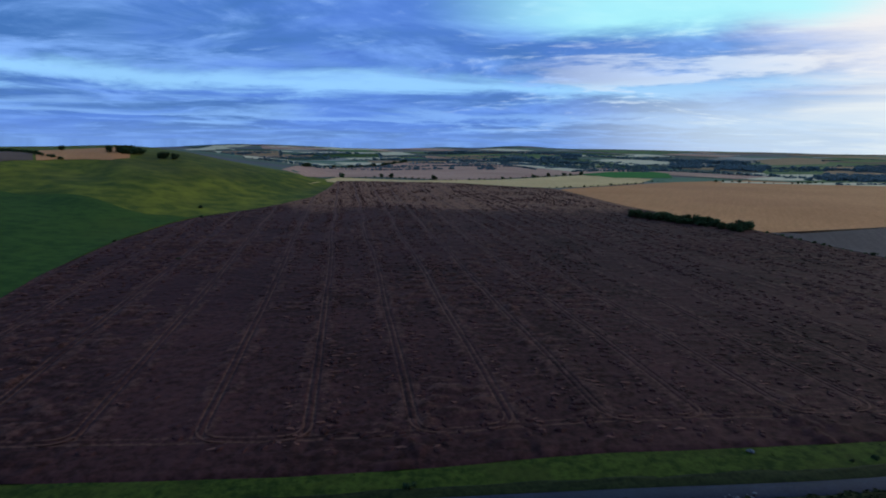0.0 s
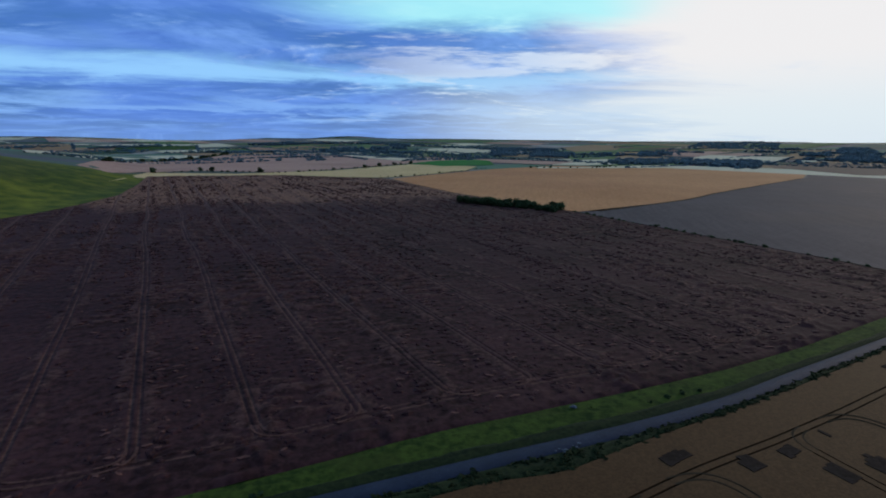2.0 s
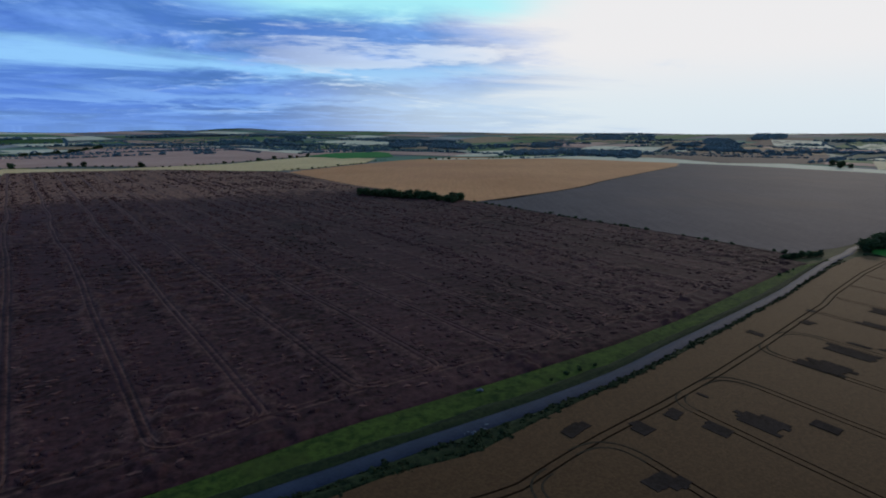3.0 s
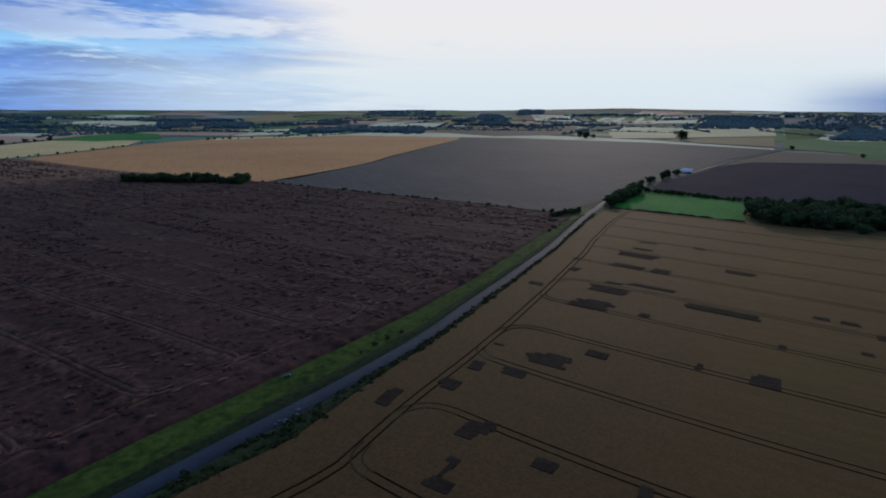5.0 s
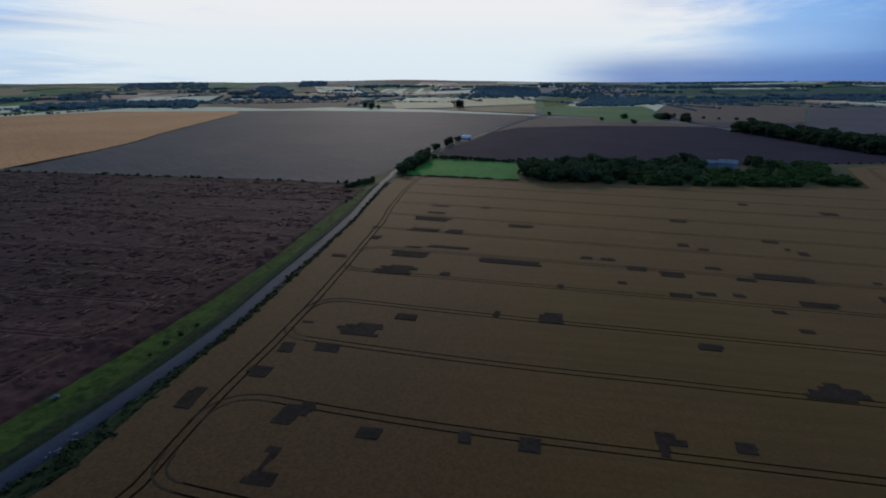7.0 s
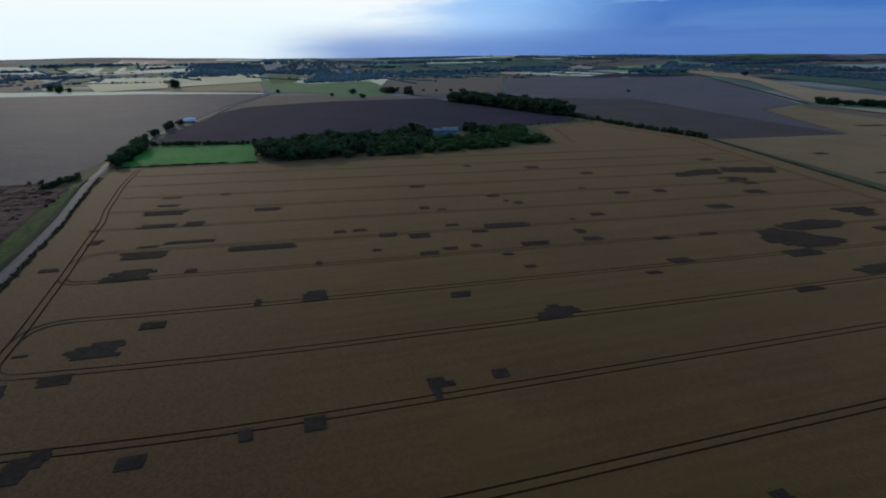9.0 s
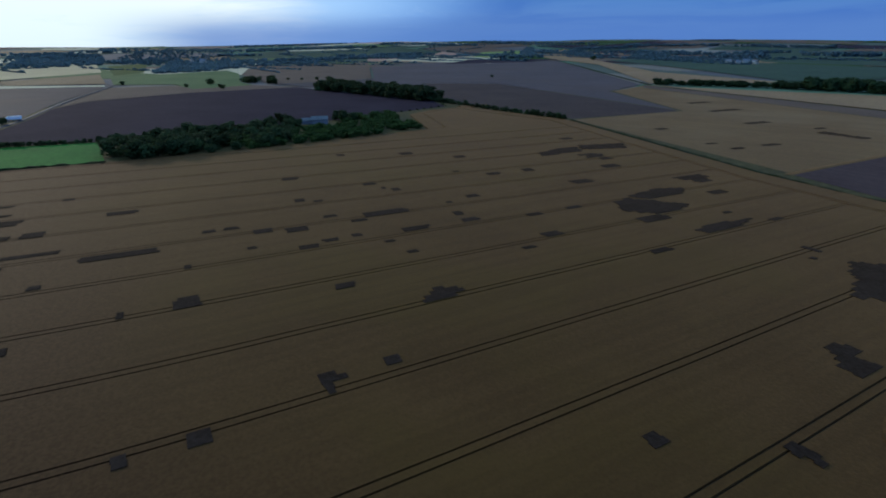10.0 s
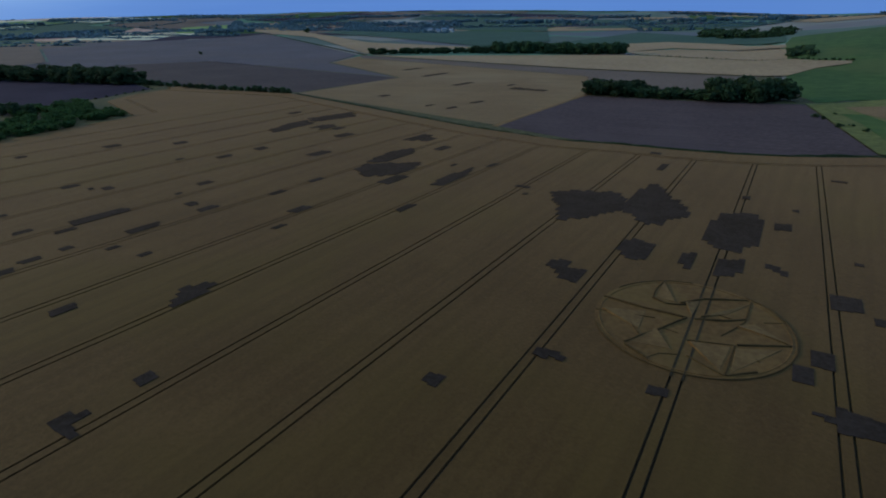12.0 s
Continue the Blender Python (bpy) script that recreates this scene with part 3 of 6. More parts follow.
field("field_dark", [(185, -224), (202, -342), (143, -355), (80, -379), (29, -266), (54, -247), (72, -238), (92, -232), (115, -227), (136, -220)], M["tilled"], "dark purple-brown tilled field")

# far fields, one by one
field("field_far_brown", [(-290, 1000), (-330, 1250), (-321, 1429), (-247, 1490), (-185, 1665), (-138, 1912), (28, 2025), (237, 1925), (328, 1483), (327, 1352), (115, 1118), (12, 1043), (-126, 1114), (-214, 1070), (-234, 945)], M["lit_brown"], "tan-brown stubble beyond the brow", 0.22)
field("field_far_strip", [(-205, 808), (-203, 1068), (-58, 1018), (111, 1082), (314, 1297), (442, 1186), (361, 1032), (232, 920), (168, 884), (52, 931), (-106, 930), (-197, 927), (-205, 835)], M["strip"], "pale yellow stubble beyond the brow", 0.25)
field("field_far_green", [(327, 1352), (441, 1494), (576, 1545), (584, 1462), (509, 1249), (368, 1205)], M["paddock"], "small bright green meadow far off", 0.28)
field("field_far_pale_a", [(844, 1405), (928, 1432), (832, 1231), (713, 1199), (658, 1242)], M["pale"], "small pale stubble field far off", 0.31)
field("field_far_pale_b", [(1464, 2674), (1771, 2859), (1872, 2722), (1600, 2371), (1316, 2268)], M["tan"], "pale tan field far off", 0.34)
field("field_far_dull", [(1225, 2063), (1472, 2182), (1108, 1657), (956, 1574)], M["dull"], "dull green field far off", 0.37)
field("field_far_lilac", [(1129, 1039), (1318, 1138), (1498, 862), (1219, 700), (1062, 782)], M["brown"], "brown stubble field far off", 0.40)
field("field_far_lit", [(1415, 1077), (1705, 1223), (1931, 1116), (1527, 879)], M["tan"], "pale tan field in low sun", 0.22)
field("field_straw_edge", [(571, 1150), (682, 1122), (831, 1165), (944, 1180), (1096, 1005), (1193, 803), (1147, 455), (1044, 209), (1011, 202), (1064, 422), (1031, 695), (947, 870), (852, 1067), (680, 1085), (544, 1098)], M["pale"], "narrow strip of pale sunlit stubble", 0.25)
field("field_east_brown", [(1142, 1067), (1513, 1287), (1708, 921), (1252, 684), (1171, 925)], M["brown"], "brown stubble beyond a pale strip", 0.28)
field("field_east_tan", [(1628, 1283), (1983, 1330), (1994, 1074), (1705, 930)], M["tan"], "pale tan field far off", 0.31)
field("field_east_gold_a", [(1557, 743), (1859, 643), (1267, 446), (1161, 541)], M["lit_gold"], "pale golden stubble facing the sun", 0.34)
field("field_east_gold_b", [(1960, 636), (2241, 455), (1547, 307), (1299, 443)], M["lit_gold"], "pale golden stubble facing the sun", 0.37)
field("field_east_orange", [(1240, 436), (1441, 291), (1080, 214), (1136, 425)], M["tan"], "orange-tan stubble beside the lane", 0.40)
field("field_meadow", [(1303, 246), (1467, 31), (1288, 6), (995, 6), (924, -11), (885, 70), (1007, 107), (1049, 198)], M["green"], "light green meadow with single trees", 0.22)
field("field_east_dark_green", [(1925, 363), (2134, 284), (1480, 210), (1361, 250)], M["ley"], "dark green meadow", 0.25)
field("field_east_purple", [(1522, -16), (1754, -367), (984, -208), (872, -84), (960, -34), (1245, 1)], M["brown"], "dull purple-brown stubble field", 0.28)
field("field_east_light", [(926, -40), (960, -203), (828, -176), (807, -101)], M["grey"], "grey stubble strip", 0.31)
field("field_east_slope", [(2681, 59), (2996, -120), (3079, -637), (2624, -546), (2462, -45)], M["dull"], "green slope far off", 0.34)
field("field_east_slope_low", [(2317, -42), (2553, -532), (1828, -382), (1655, -69)], M["dull"], "dark green field far off", 0.37)
field("field_north_east_green", [(1207, 2195), (1576, 2301), (1055, 1571), (861, 1501)], M["green"], "pale green field far off", 0.40)
field("field_north_east_tan", [(1615, 1424), (2401, 1610), (2247, 1766), (1948, 1716)], M["tan"], "pale field far off", 0.22)
field("field_south_wedge", [(1469, -507), (1733, -688), (1593, -951), (1455, -761)], M["plough"], "dark tilled wedge of field", 0.25)
field("field_south_bright", [(1897, -774), (2571, -1081), (2602, -1304), (1780, -932)], M["bright"], "bright yellow-green field on the far slope", 0.28)
field("field_south_green", [(2863, -199), (3087, -806), (2678, -932), (2092, -542), (2370, -204)], M["dull"], "dull green field far off", 0.31)
field("field_south_ridge", [(1858, -996), (2663, -1592), (1939, -1257), (1499, -990), (871, -705), (575, -682), (658, -523), (1187, -799)], M["tan"], "tan stubble on a low ridge", 0.34)
field("field_south_dark_green", [(1437, -987), (977, -846), (590, -700), (565, -847), (759, -1134), (1031, -1133), (1518, -1208)], M["dull"], "dark green field beyond the ridge", 0.37)
field("field_south_pale_green", [(1414, -1506), (1860, -2258), (1299, -1647), (917, -1369), (786, -1174), (1078, -1184)], M["dull"], "pale green field far off", 0.40)
field("field_back_tan", [(348, -694), (307, -753), (182, -742), (153, -634), (314, -654)], M["tan"], "tan stubble behind a shelter belt", 0.22)
field("field_back_light", [(432, -824), (380, -929), (196, -799), (185, -758), (321, -768), (348, -694)], M["tan"], "pale tan field behind the shelter belt", 0.25)
field("field_back_green", [(527, -835), (552, -1152), (236, -960), (207, -845), (379, -885), (443, -794)], M["dull"], "dull green field far off", 0.28)

# ---- lane, verge and weed strip ----
LANE = ((-260, 66), (-120, 79), (0, 91.6), (39, 95.6), (60, 97.4), (80, 99.4), (100, 102.2), (116, 105.4), (138, 111.0), (170, 118.4), (206, 127.2), (230, 133.6), (264, 144.2), (305, 156.8), (331, 163.0), (363, 171), (490, 188), (595, 187.5), (763, 195), (978, 193), (1065, 210), (1300, 300))
road = tagged(ribbon("road", LANE, (-2.3, -2.15, 0, 2.15, 2.3), (0.02, 0.2, 0.27, 0.2, 0.02), M["asphalt"], 4.0), "narrow worn blue-grey asphalt lane", "road", kind="structure")
NEAR = LANE[:14]
c = smooth_line(NEAR, 4.0)
tang = np.gradient(c, axis=0)
tang /= np.linalg.norm(tang, axis=1)[:, None]
left = np.stack([-tang[:, 1], tang[:, 0]], -1)
BEAN_EDGE_X = (-300, -84, -58, -31, -9, 7, 18, 34, 60, 77, 95, 122, 156, 184, 206, 240, 279)
BEAN_EDGE_Y = (77, 95.6, 97.2, 99.4, 102.3, 104.9, 107.2, 109.9, 112.4, 114.2, 116.2, 119.8, 126.6, 133.6, 139.6, 148.2, 157.2)
WHEAT_EDGE_X = (-260, 0, 24, 36, 48, 54, 62, 71, 80, 89, 103, 130, 163, 195, 220, 238, 288, 325, 335)
WHEAT_EDGE_Y = (57, 84.5, 87.2, 88.6, 87.6, 87.8, 89.9, 92.2, 94.2, 95.9, 98.4, 104.4, 112.6, 121.0, 127.2, 133.6, 147.4, 155, 154)


def strip_between(name, edge_x, edge_y, side, mat, rise, label, reach=1.0):
    """Rough grown ground between the lane's edge and a crop's edge."""
    rng = np.random.default_rng(5 if side > 0 else 6)
    near = c + left * side * 2.36
    out = np.stack([near[:, 0], np.interp(near[:, 0], edge_x, edge_y)], -1)
    out = near + (out - near) * (reach * (0.8 + 0.4 * vnoise(near[:, :1] / 9, near[:, 1:] / 9, 71)) if reach < 1 else 1)
    cols = np.linspace(0, 1, 9)
    X = near[:, :1] * (1 - cols) + out[:, :1] * cols
    Y = near[:, 1:] * (1 - cols) + out[:, 1:] * cols
    prof = np.interp(cols, (0, 0.1, 0.35, 0.8, 1), (0.08, 0.28, 0.6, 0.7, 0.25))
    Z = terrain(X, Y) + prof * rise * rng.uniform(0.5, 1.5, X.shape) + 0.06
    return tagged(new(name, grid_mesh(name, X, Y, Z, mat)), label, "verge", kind="structure")


strip_between("verge_grass", BEAN_EDGE_X, BEAN_EDGE_Y, 1, M["verge"], 0.5, "bright green rough grass verge beside the lane")
strip_between("verge_edge", BEAN_EDGE_X, BEAN_EDGE_Y, 1, M["weeds"], 0.75, "dark rank grass along the lane's edge", 0.3)
strip_between("verge_weeds", WHEAT_EDGE_X, WHEAT_EDGE_Y, -1, M["weeds"], 1.0, "dark rank weeds along the lane's other side")

# ---- dark bean crop with lodged stems and wheel tracks ----
trams = np.array([-157, -132, -107, -81.5, -54.7, -30.5, -5.6, 17.8, 41, 65.5, 89.5, 113.5, 137, 161, 185, 209, 233, 257, 281, 305, 329, 353])


BEAN_LEFT_Y = (70, 130, 212, 260, 350, 432, 473, 505, 536, 590, 669, 797, 961)
BEAN_LEFT_X = (-260, -215, -178, -193, -210, -215, -210, -198, -184, -171, -158, -166, -184)


def bean_x(q, y):
    """The drilled lines of the beans: slanting, and fanning out a little towards the down."""
    sway = 2.6 * (vnoise(np.asarray(q) / 70, np.asarray(y) / 55, 51) - 0.5)
    return q + sway - (0.174 + 0.005 * (np.asarray(q) < 10) + 0.0005 * np.maximum(0, -42 - np.asarray(q, float))) * (np.asarray(y) - 119)



cols = list(np.arange(-300, 460, 1.55))
for x in trams:
    cols = [q for q in cols if abs(q - x) > 2.0] + [x + d for d in (-1.9, -1.3, -1.2, -0.75, -0.65, 0, 0.65, 0.75, 1.2, 1.3, 1.9)]
cols = np.array(sorted(cols))
rows = np.concatenate([np.linspace(0, 60, 56)[:-1], np.linspace(60, 260, 150)[:-1], np.linspace(260, 865, 190)])
Q, D = np.meshgrid(cols, rows)
bottom = np.interp(Q, BEAN_EDGE_X, BEAN_EDGE_Y)
Y = bottom + D
X = bean_x(Q, Y)
bottom = np.interp(X, BEAN_EDGE_X, BEAN_EDGE_Y)
Y = bottom + D * (965 - bottom) / 865
X = bean_x(Q, Y)
lim_l = np.interp(Y, BEAN_LEFT_Y, BEAN_LEFT_X)
lim_r = np.interp(Y, (165, 172, 231, 444, 620, 852, 961), (285, 297, 291, 254, 204, 172, 20))
X = np.clip(X, lim_l, lim_r)
near_tram = np.min(np.abs(Q[..., None] - trams), -1)
hd = D
clump = vnoise(X / 4.6, Y / 2.4, 11) * 0.6 + vnoise(X / 2.3, Y / 1.4, 12) * 0.4
lodge = smoothstep(0.52, 0.72, clump) * (0.35 + 0.9 * smoothstep(0.35, 0.7, vnoise(X / 30, Y / 60, 13)))
beside = 0.5 * np.exp(-((near_tram - 3.2) / 1.8) ** 2) * smoothstep(0.3, 0.7, vnoise(X / 3, Y / 7, 14))
Z = 0.75 * lodge + 0.75 * beside + 0.12 * vnoise(X * 0.9, Y * 0.9, 15) + 0.1
Z = np.where((lim_r - X < 4) | (X - lim_l < 3), 0.2 + 0.1 * vnoise(X, Y, 18), Z)
in_field = hd > 15
rut = (near_tram > 0.7) & (near_tram < 1.25) & in_field
Z = np.where((near_tram < 1.95) & in_field, 0.40 + 0.12 * vnoise(X, Y / 3, 16), Z)
Z = np.where(rut, 0.36, Z)
for d0 in (13.0, 15.0):
    Z = np.where(np.abs(hd - d0) < 0.5, 0.12, Z)
Z = Z * smoothstep(-0.5, 1.2, hd) + GROUND * (1 - smoothstep(-0.5, 1.2, hd)) + 0.02
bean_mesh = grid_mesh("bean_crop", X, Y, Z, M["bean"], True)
wheel = np.exp(-((near_tram - 0.98) / 0.42) ** 2) * (Y < 420) + np.exp(-(near_tram / 1.3) ** 2) * (Y >= 420)
trodden = np.where(in_field, wheel, 0) * (0.35 + 0.8 * vnoise(X / 3, Y / 9, 17)) + np.exp(-((hd - 13.0) / 0.5) ** 2) * 0.8 + np.exp(-((hd - 15.0) / 0.5) ** 2) * 0.8
thrown = np.maximum(smoothstep(0.15, 0.6, lodge), smoothstep(0.1, 0.4, beside)) * (hd > 16) + 0.25 * vnoise(X / 5, Y / 3, 61) * (hd <= 16)
# far end brightened in colour for the sun falling there
sun_lit = smoothstep(400, 720, Y + 150 * (vnoise(X / 60, Y / 90, 41) - 0.5)) * (0.62 + 0.5 * vnoise(X / 5, Y / 16, 42))
for key, values in (("trodden", trodden), ("thrown", thrown), ("sun_lit", sun_lit)):
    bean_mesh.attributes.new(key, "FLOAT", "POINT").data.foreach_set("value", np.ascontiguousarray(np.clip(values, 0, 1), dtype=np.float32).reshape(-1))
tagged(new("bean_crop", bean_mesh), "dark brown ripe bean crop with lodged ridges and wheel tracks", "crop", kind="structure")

def lodged_ridges(n, seed):
    """Short wind-thrown ridges lying across the drill lines: steep face one way, long slope the other."""
    rng = np.random.default_rng(seed)
    V, F, crest, put = [], [], [], 0
    while put < n:
        y = 105 + 850 * rng.random() ** 1.05
        q = rng.uniform(-170, 400)
        x = float(bean_x(q, y))
        if not np.interp(y, BEAN_LEFT_Y, BEAN_LEFT_X) + 6 < x < np.interp(y, (165, 172, 231, 444, 620, 852, 961), (285, 297, 291, 254, 204, 172, 20)) - 8:
            continue
        if y < np.interp(x, BEAN_EDGE_X, BEAN_EDGE_Y) + 4:
            continue
        gap_to = np.min(np.abs(trams - q))
        chance = (0.12 + 0.88 * math.exp(-((gap_to - 4.0) / 2.6) ** 2)) * float(smoothstep(0.25, 0.6, vnoise(x / 26, y / 48, 31)) * 0.9 + 0.1)
        if gap_to < 1.8 or rng.random() > chance:
            continue
        half, high, run = rng.uniform(0.5, 1.9), rng.uniform(0.18, 0.60) * (0.65 + 0.35 * smoothstep(150, 300, y)) * (1 + 0.35 * smoothstep(350, 750, y)), rng.uniform(1.4, 3.2)
        tilt = rng.normal(0.0, 0.22)
        k = len(V)
        steps = 5
        for i in range(steps):
            s = -1 + 2 * i / (steps - 1)
            env = (1 - s * s) ** 0.6
            cx, cy = x + s * half * math.cos(tilt), y + s * half * math.sin(tilt) + rng.normal(0, 0.22) - 0.5 * env
            h = 0.25 + high * env * rng.uniform(0.8, 1.2)
            V += [(cx, cy - (0.75 - 0.45 * smoothstep(350, 750, y)) * env, 0.1), (cx, cy, h), (cx, cy + 1.0 * env, h * 0.95), (cx, cy + run * (0.4 + 0.6 * env), 0.15)]
        for i in range(steps - 1):
            for j in range(3):
                F.append((k + 4 * i + j, k + 4 * i + 4 + j, k + 4 * i + 5 + j, k + 4 * i + 1 + j))
                # farther off more faces turn pale, painting the sun on them
                crest.append(1 if (j == 1 and (y > 380 or put % 6 == 0)) or (j == 2 and y > 600 + 200 * rng.random()) else 0)
        put += 1
    me = mesh_from("lodged_ridges", V, F, M["bean"], False)
    me.materials.append(M["bean_crest"])
    me.polygons.foreach_set("material_index", crest)
    tagged(new("lodged_ridges", me), "wind-thrown ridges of ripe bean stems with paler crests", "crop", kind="stuff")


lodged_ridges(19000, 91)

# ---- ripe wheat with tramlines ----
def lean(x0):
    return np.clip(0.00076 * x0 - 0.222, -0.24, -0.05)


def tram_x(x0, y):
    """Where a tramline runs: leaning, with a slight bend towards the lane."""
    return x0 + lean(x0) * y + 0.001 * np.maximum(0, y - 10) ** 2 * np.clip((175 - x0) / 100, 0, 1)


def turn_size(x0):
    """Every second tramline swings wide into the headland, the others tightly."""
    return np.where(np.round((x0 - 14.0) / 25.15) % 2 == 1, 11.5, 6.5)


TRAMS = 14.0 + 25.15 * np.arange(-5, 14)
cols = list(np.arange(-175, 505, 3.0))
for x in TRAMS:
    cols = [q for q in cols if abs(q - x) > 2.2] + [x + s * d for d in (0.78, 0.81, 1.21, 1.24, 2.0) for s in (-1, 1)] + [x]
cols = np.array(sorted(cols))
TOP_X = WHEAT_EDGE_X[:-1] + (333, 337, 342, 354, 384, 470, 490, 502)
TOP_Y = WHEAT_EDGE_Y[:-1] + (154, 150, 78, -8, -115, -126, -150, -187)
BOT_X, BOT_Y = (-260, 29, 37, 54, 72, 92, 115, 136, 191, 283, 385, 500), (-330, -259, -252, -240.5, -231.5, -225.5, -220.5, -213.5, -211, -219, -228, -190)
down = np.array([0, 0.05, 5.0, 11.96, 12.0, 12.46, 12.5, 13.96, 14.0, 14.46, 14.5])
inner = np.linspace(0, 1, 150)
X0 = np.tile(cols, (len(down) * 2 + len(inner), 1))
Y = np.zeros_like(X0)
ytop, ybot = np.interp(cols, TOP_X, TOP_Y), np.interp(cols, BOT_X, BOT_Y)
for _ in range(12):
    ytop = 0.5 * ytop + 0.5 * np.interp(tram_x(cols, ytop), TOP_X, TOP_Y)
    ybot = 0.5 * ybot + 0.5 * np.interp(cols + lean(cols) * ybot, BOT_X, BOT_Y)
ybot = np.minimum(ybot, ytop - 30)
nd = len(down)
Y[:nd] = ytop - down[:, None]
Y[-nd:] = ybot + down[::-1, None]
Y[nd:-nd] = (ytop - 15.2) * (1 - inner[:, None]) + (ybot + 15.2) * inner[:, None]
X = tram_x(X0, Y)
gap = np.min(np.abs(X0[..., None] - TRAMS), -1)
Z = 0.3 + 0.10 * (vnoise(X / 18, Y / 18, 22) - 0.5)
sunk = GROUND + 0.28
rowid = np.arange(len(Y))[:, None]
sunk_rows = np.isin(rowid, (4, 5, 8, 9, len(Y) - 5, len(Y) - 6, len(Y) - 9, len(Y) - 10))
rut = (gap > 0.80) & (gap < 1.22)
mid = ((rowid >= 8) & (rowid <= len(Y) - 9)) & ((Y < ytop - 13.0 - turn_size(TRAMS[np.argmin(np.abs(cols[:, None] - TRAMS), 1)])) | (X0 < 0) | (X0 > 200))
Z = np.where((rut & mid) | sunk_rows, sunk, Z)
Z[0], Z[-1] = GROUND + 0.02, GROUND + 0.02
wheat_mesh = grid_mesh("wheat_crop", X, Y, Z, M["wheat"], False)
wheat_mesh.materials.append(M["rut"])
# darker, redder wheat northwards: cloud shadow put into the colour
cloud_shade = smoothstep(-40, 110, Y + 70 * (vnoise(X / 60, Y / 60, 81) - 0.5)) * 0.8
wheat_mesh.attributes.new("cloud_shade", "FLOAT", "POINT").data.foreach_set("value", np.ascontiguousarray(cloud_shade, dtype=np.float32).reshape(-1))
sunk_vert = (Z < -0.1).reshape(-1)
for p in wheat_mesh.polygons:
    if sum(sunk_vert[i] for i in p.vertices) >= 3:
        p.material_index = 1
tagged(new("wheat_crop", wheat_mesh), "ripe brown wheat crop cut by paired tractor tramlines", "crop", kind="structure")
CROP_TOP = 0.36


def lay_patches(rects, group="dark patches in the wheat"):
    """Stepped dark patches: blocks along the drill direction, with ragged ends."""
    for k, (x, y, along, across) in enumerate(rects):
        a0 = x
        for _ in range(12):
            a0 = x - float(lean(a0)) * y
        turn = math.degrees(math.atan2(-float(lean(a0)), 1))
        n = max(2, round(across / 1.6))
        w = across / n
        right, back = [], []
        for i in range(n):
            v0, v1 = -across / 2 + i * w, -across / 2 + (i + 1) * w
            rag = min(along, 12) * (1.0 if across < 8 else 2.2)
            e0, e1 = random.uniform(-0.10, 0.06) * rag, random.uniform(-0.10, 0.06) * rag
            right += [(v0, -along / 2 - e0), (v1, -along / 2 - e0)]
            back += [(v0, along / 2 + e1), (v1, along / 2 + e1)]
        bm = bmesh.new()
        low = [bm.verts.new((v, u, 0)) for v, u in right + back[::-1]]
        top = [bm.verts.new((q.co.x, q.co.y, 0.10)) for q in low]
        bm.faces.new(top)
        for e in range(len(low)):
            bm.faces.new((low[e], low[(e + 1) % len(low)], top[(e + 1) % len(low)], top[e]))
        me = bpy.data.meshes.new("crop_patch")
        bm.to_mesh(me)
        bm.free()
        me.materials.append(M["patch"])
        ob = new("crop_patch", me)
        ob.matrix_world = pose(x, y, CROP_TOP - 0.06 + 0.006 * (k % 9) if y > -230 or x < 190 else GROUND + 0.10 + 0.006 * (k % 9), 0, 0, turn)
        tagged(ob, "dark stepped patch of weathered flattened wheat", "crop patch", group)


def outlined_patches(outlines):
    """Larger dark patches: an outline in the plan, filled by drill strips whose ends step unevenly."""
    for k, outline in enumerate(outlines):
        x, y = (sum(p[i] for p in outline) / len(outline) for i in (0, 1))
        a0 = x
        for _ in range(12):
            a0 = x - float(lean(a0)) * y
        turn = math.atan2(-float(lean(a0)), 1)
        cs, sn = math.cos(turn), math.sin(turn)
        local = [((px - x) * cs + (py - y) * sn, (py - y) * cs - (px - x) * sn) for px, py in outline]
        v0, v1 = min(p[0] for p in local), max(p[0] for p in local)
        n = max(2, round((v1 - v0) / 1.6))
        near_side, far_side = [], []
        for i in range(n):
            w0, w1 = v0 + (v1 - v0) * i / n, v0 + (v1 - v0) * (i + 1) / n
            mid, cuts = (w0 + w1) / 2, []
            for (p0, q0), (p1, q1) in zip(local, local[1:] + local[:1]):
                if (p0 > mid) != (p1 > mid):
                    cuts.append(q0 + (q1 - q0) * (mid - p0) / (p1 - p0))
            e0, e1 = min(cuts), max(cuts)
            rag = 0.12 if e1 - e0 < 7 else 1.4
            e0, e1 = e0 + random.uniform(-rag, rag), e1 + random.uniform(-rag, rag)
            if e1 - e0 < 0.8:
                e0, e1 = (e0 + e1) / 2 - 0.4, (e0 + e1) / 2 + 0.4
            near_side += [(w0, e0), (w1, e0)]
            far_side += [(w0, e1), (w1, e1)]
        bm = bmesh.new()
        low = [bm.verts.new((v, u, 0)) for v, u in near_side + far_side[::-1]]
        top = [bm.verts.new((q.co.x, q.co.y, 0.10)) for q in low]
        bm.faces.new(top)
        for e in range(len(low)):
            bm.faces.new((low[e], low[(e + 1) % len(low)], top[(e + 1) % len(low)], top[e]))
        ob = part("crop_patch", bm, M["patch"])
        ob.matrix_world = pose(x, y, CROP_TOP - 0.06 + 0.006 * (k % 9), 0, 0, math.degrees(turn))
        tagged(ob, "dark stepped patch of weathered flattened wheat", "crop patch", "dark patches in the wheat")


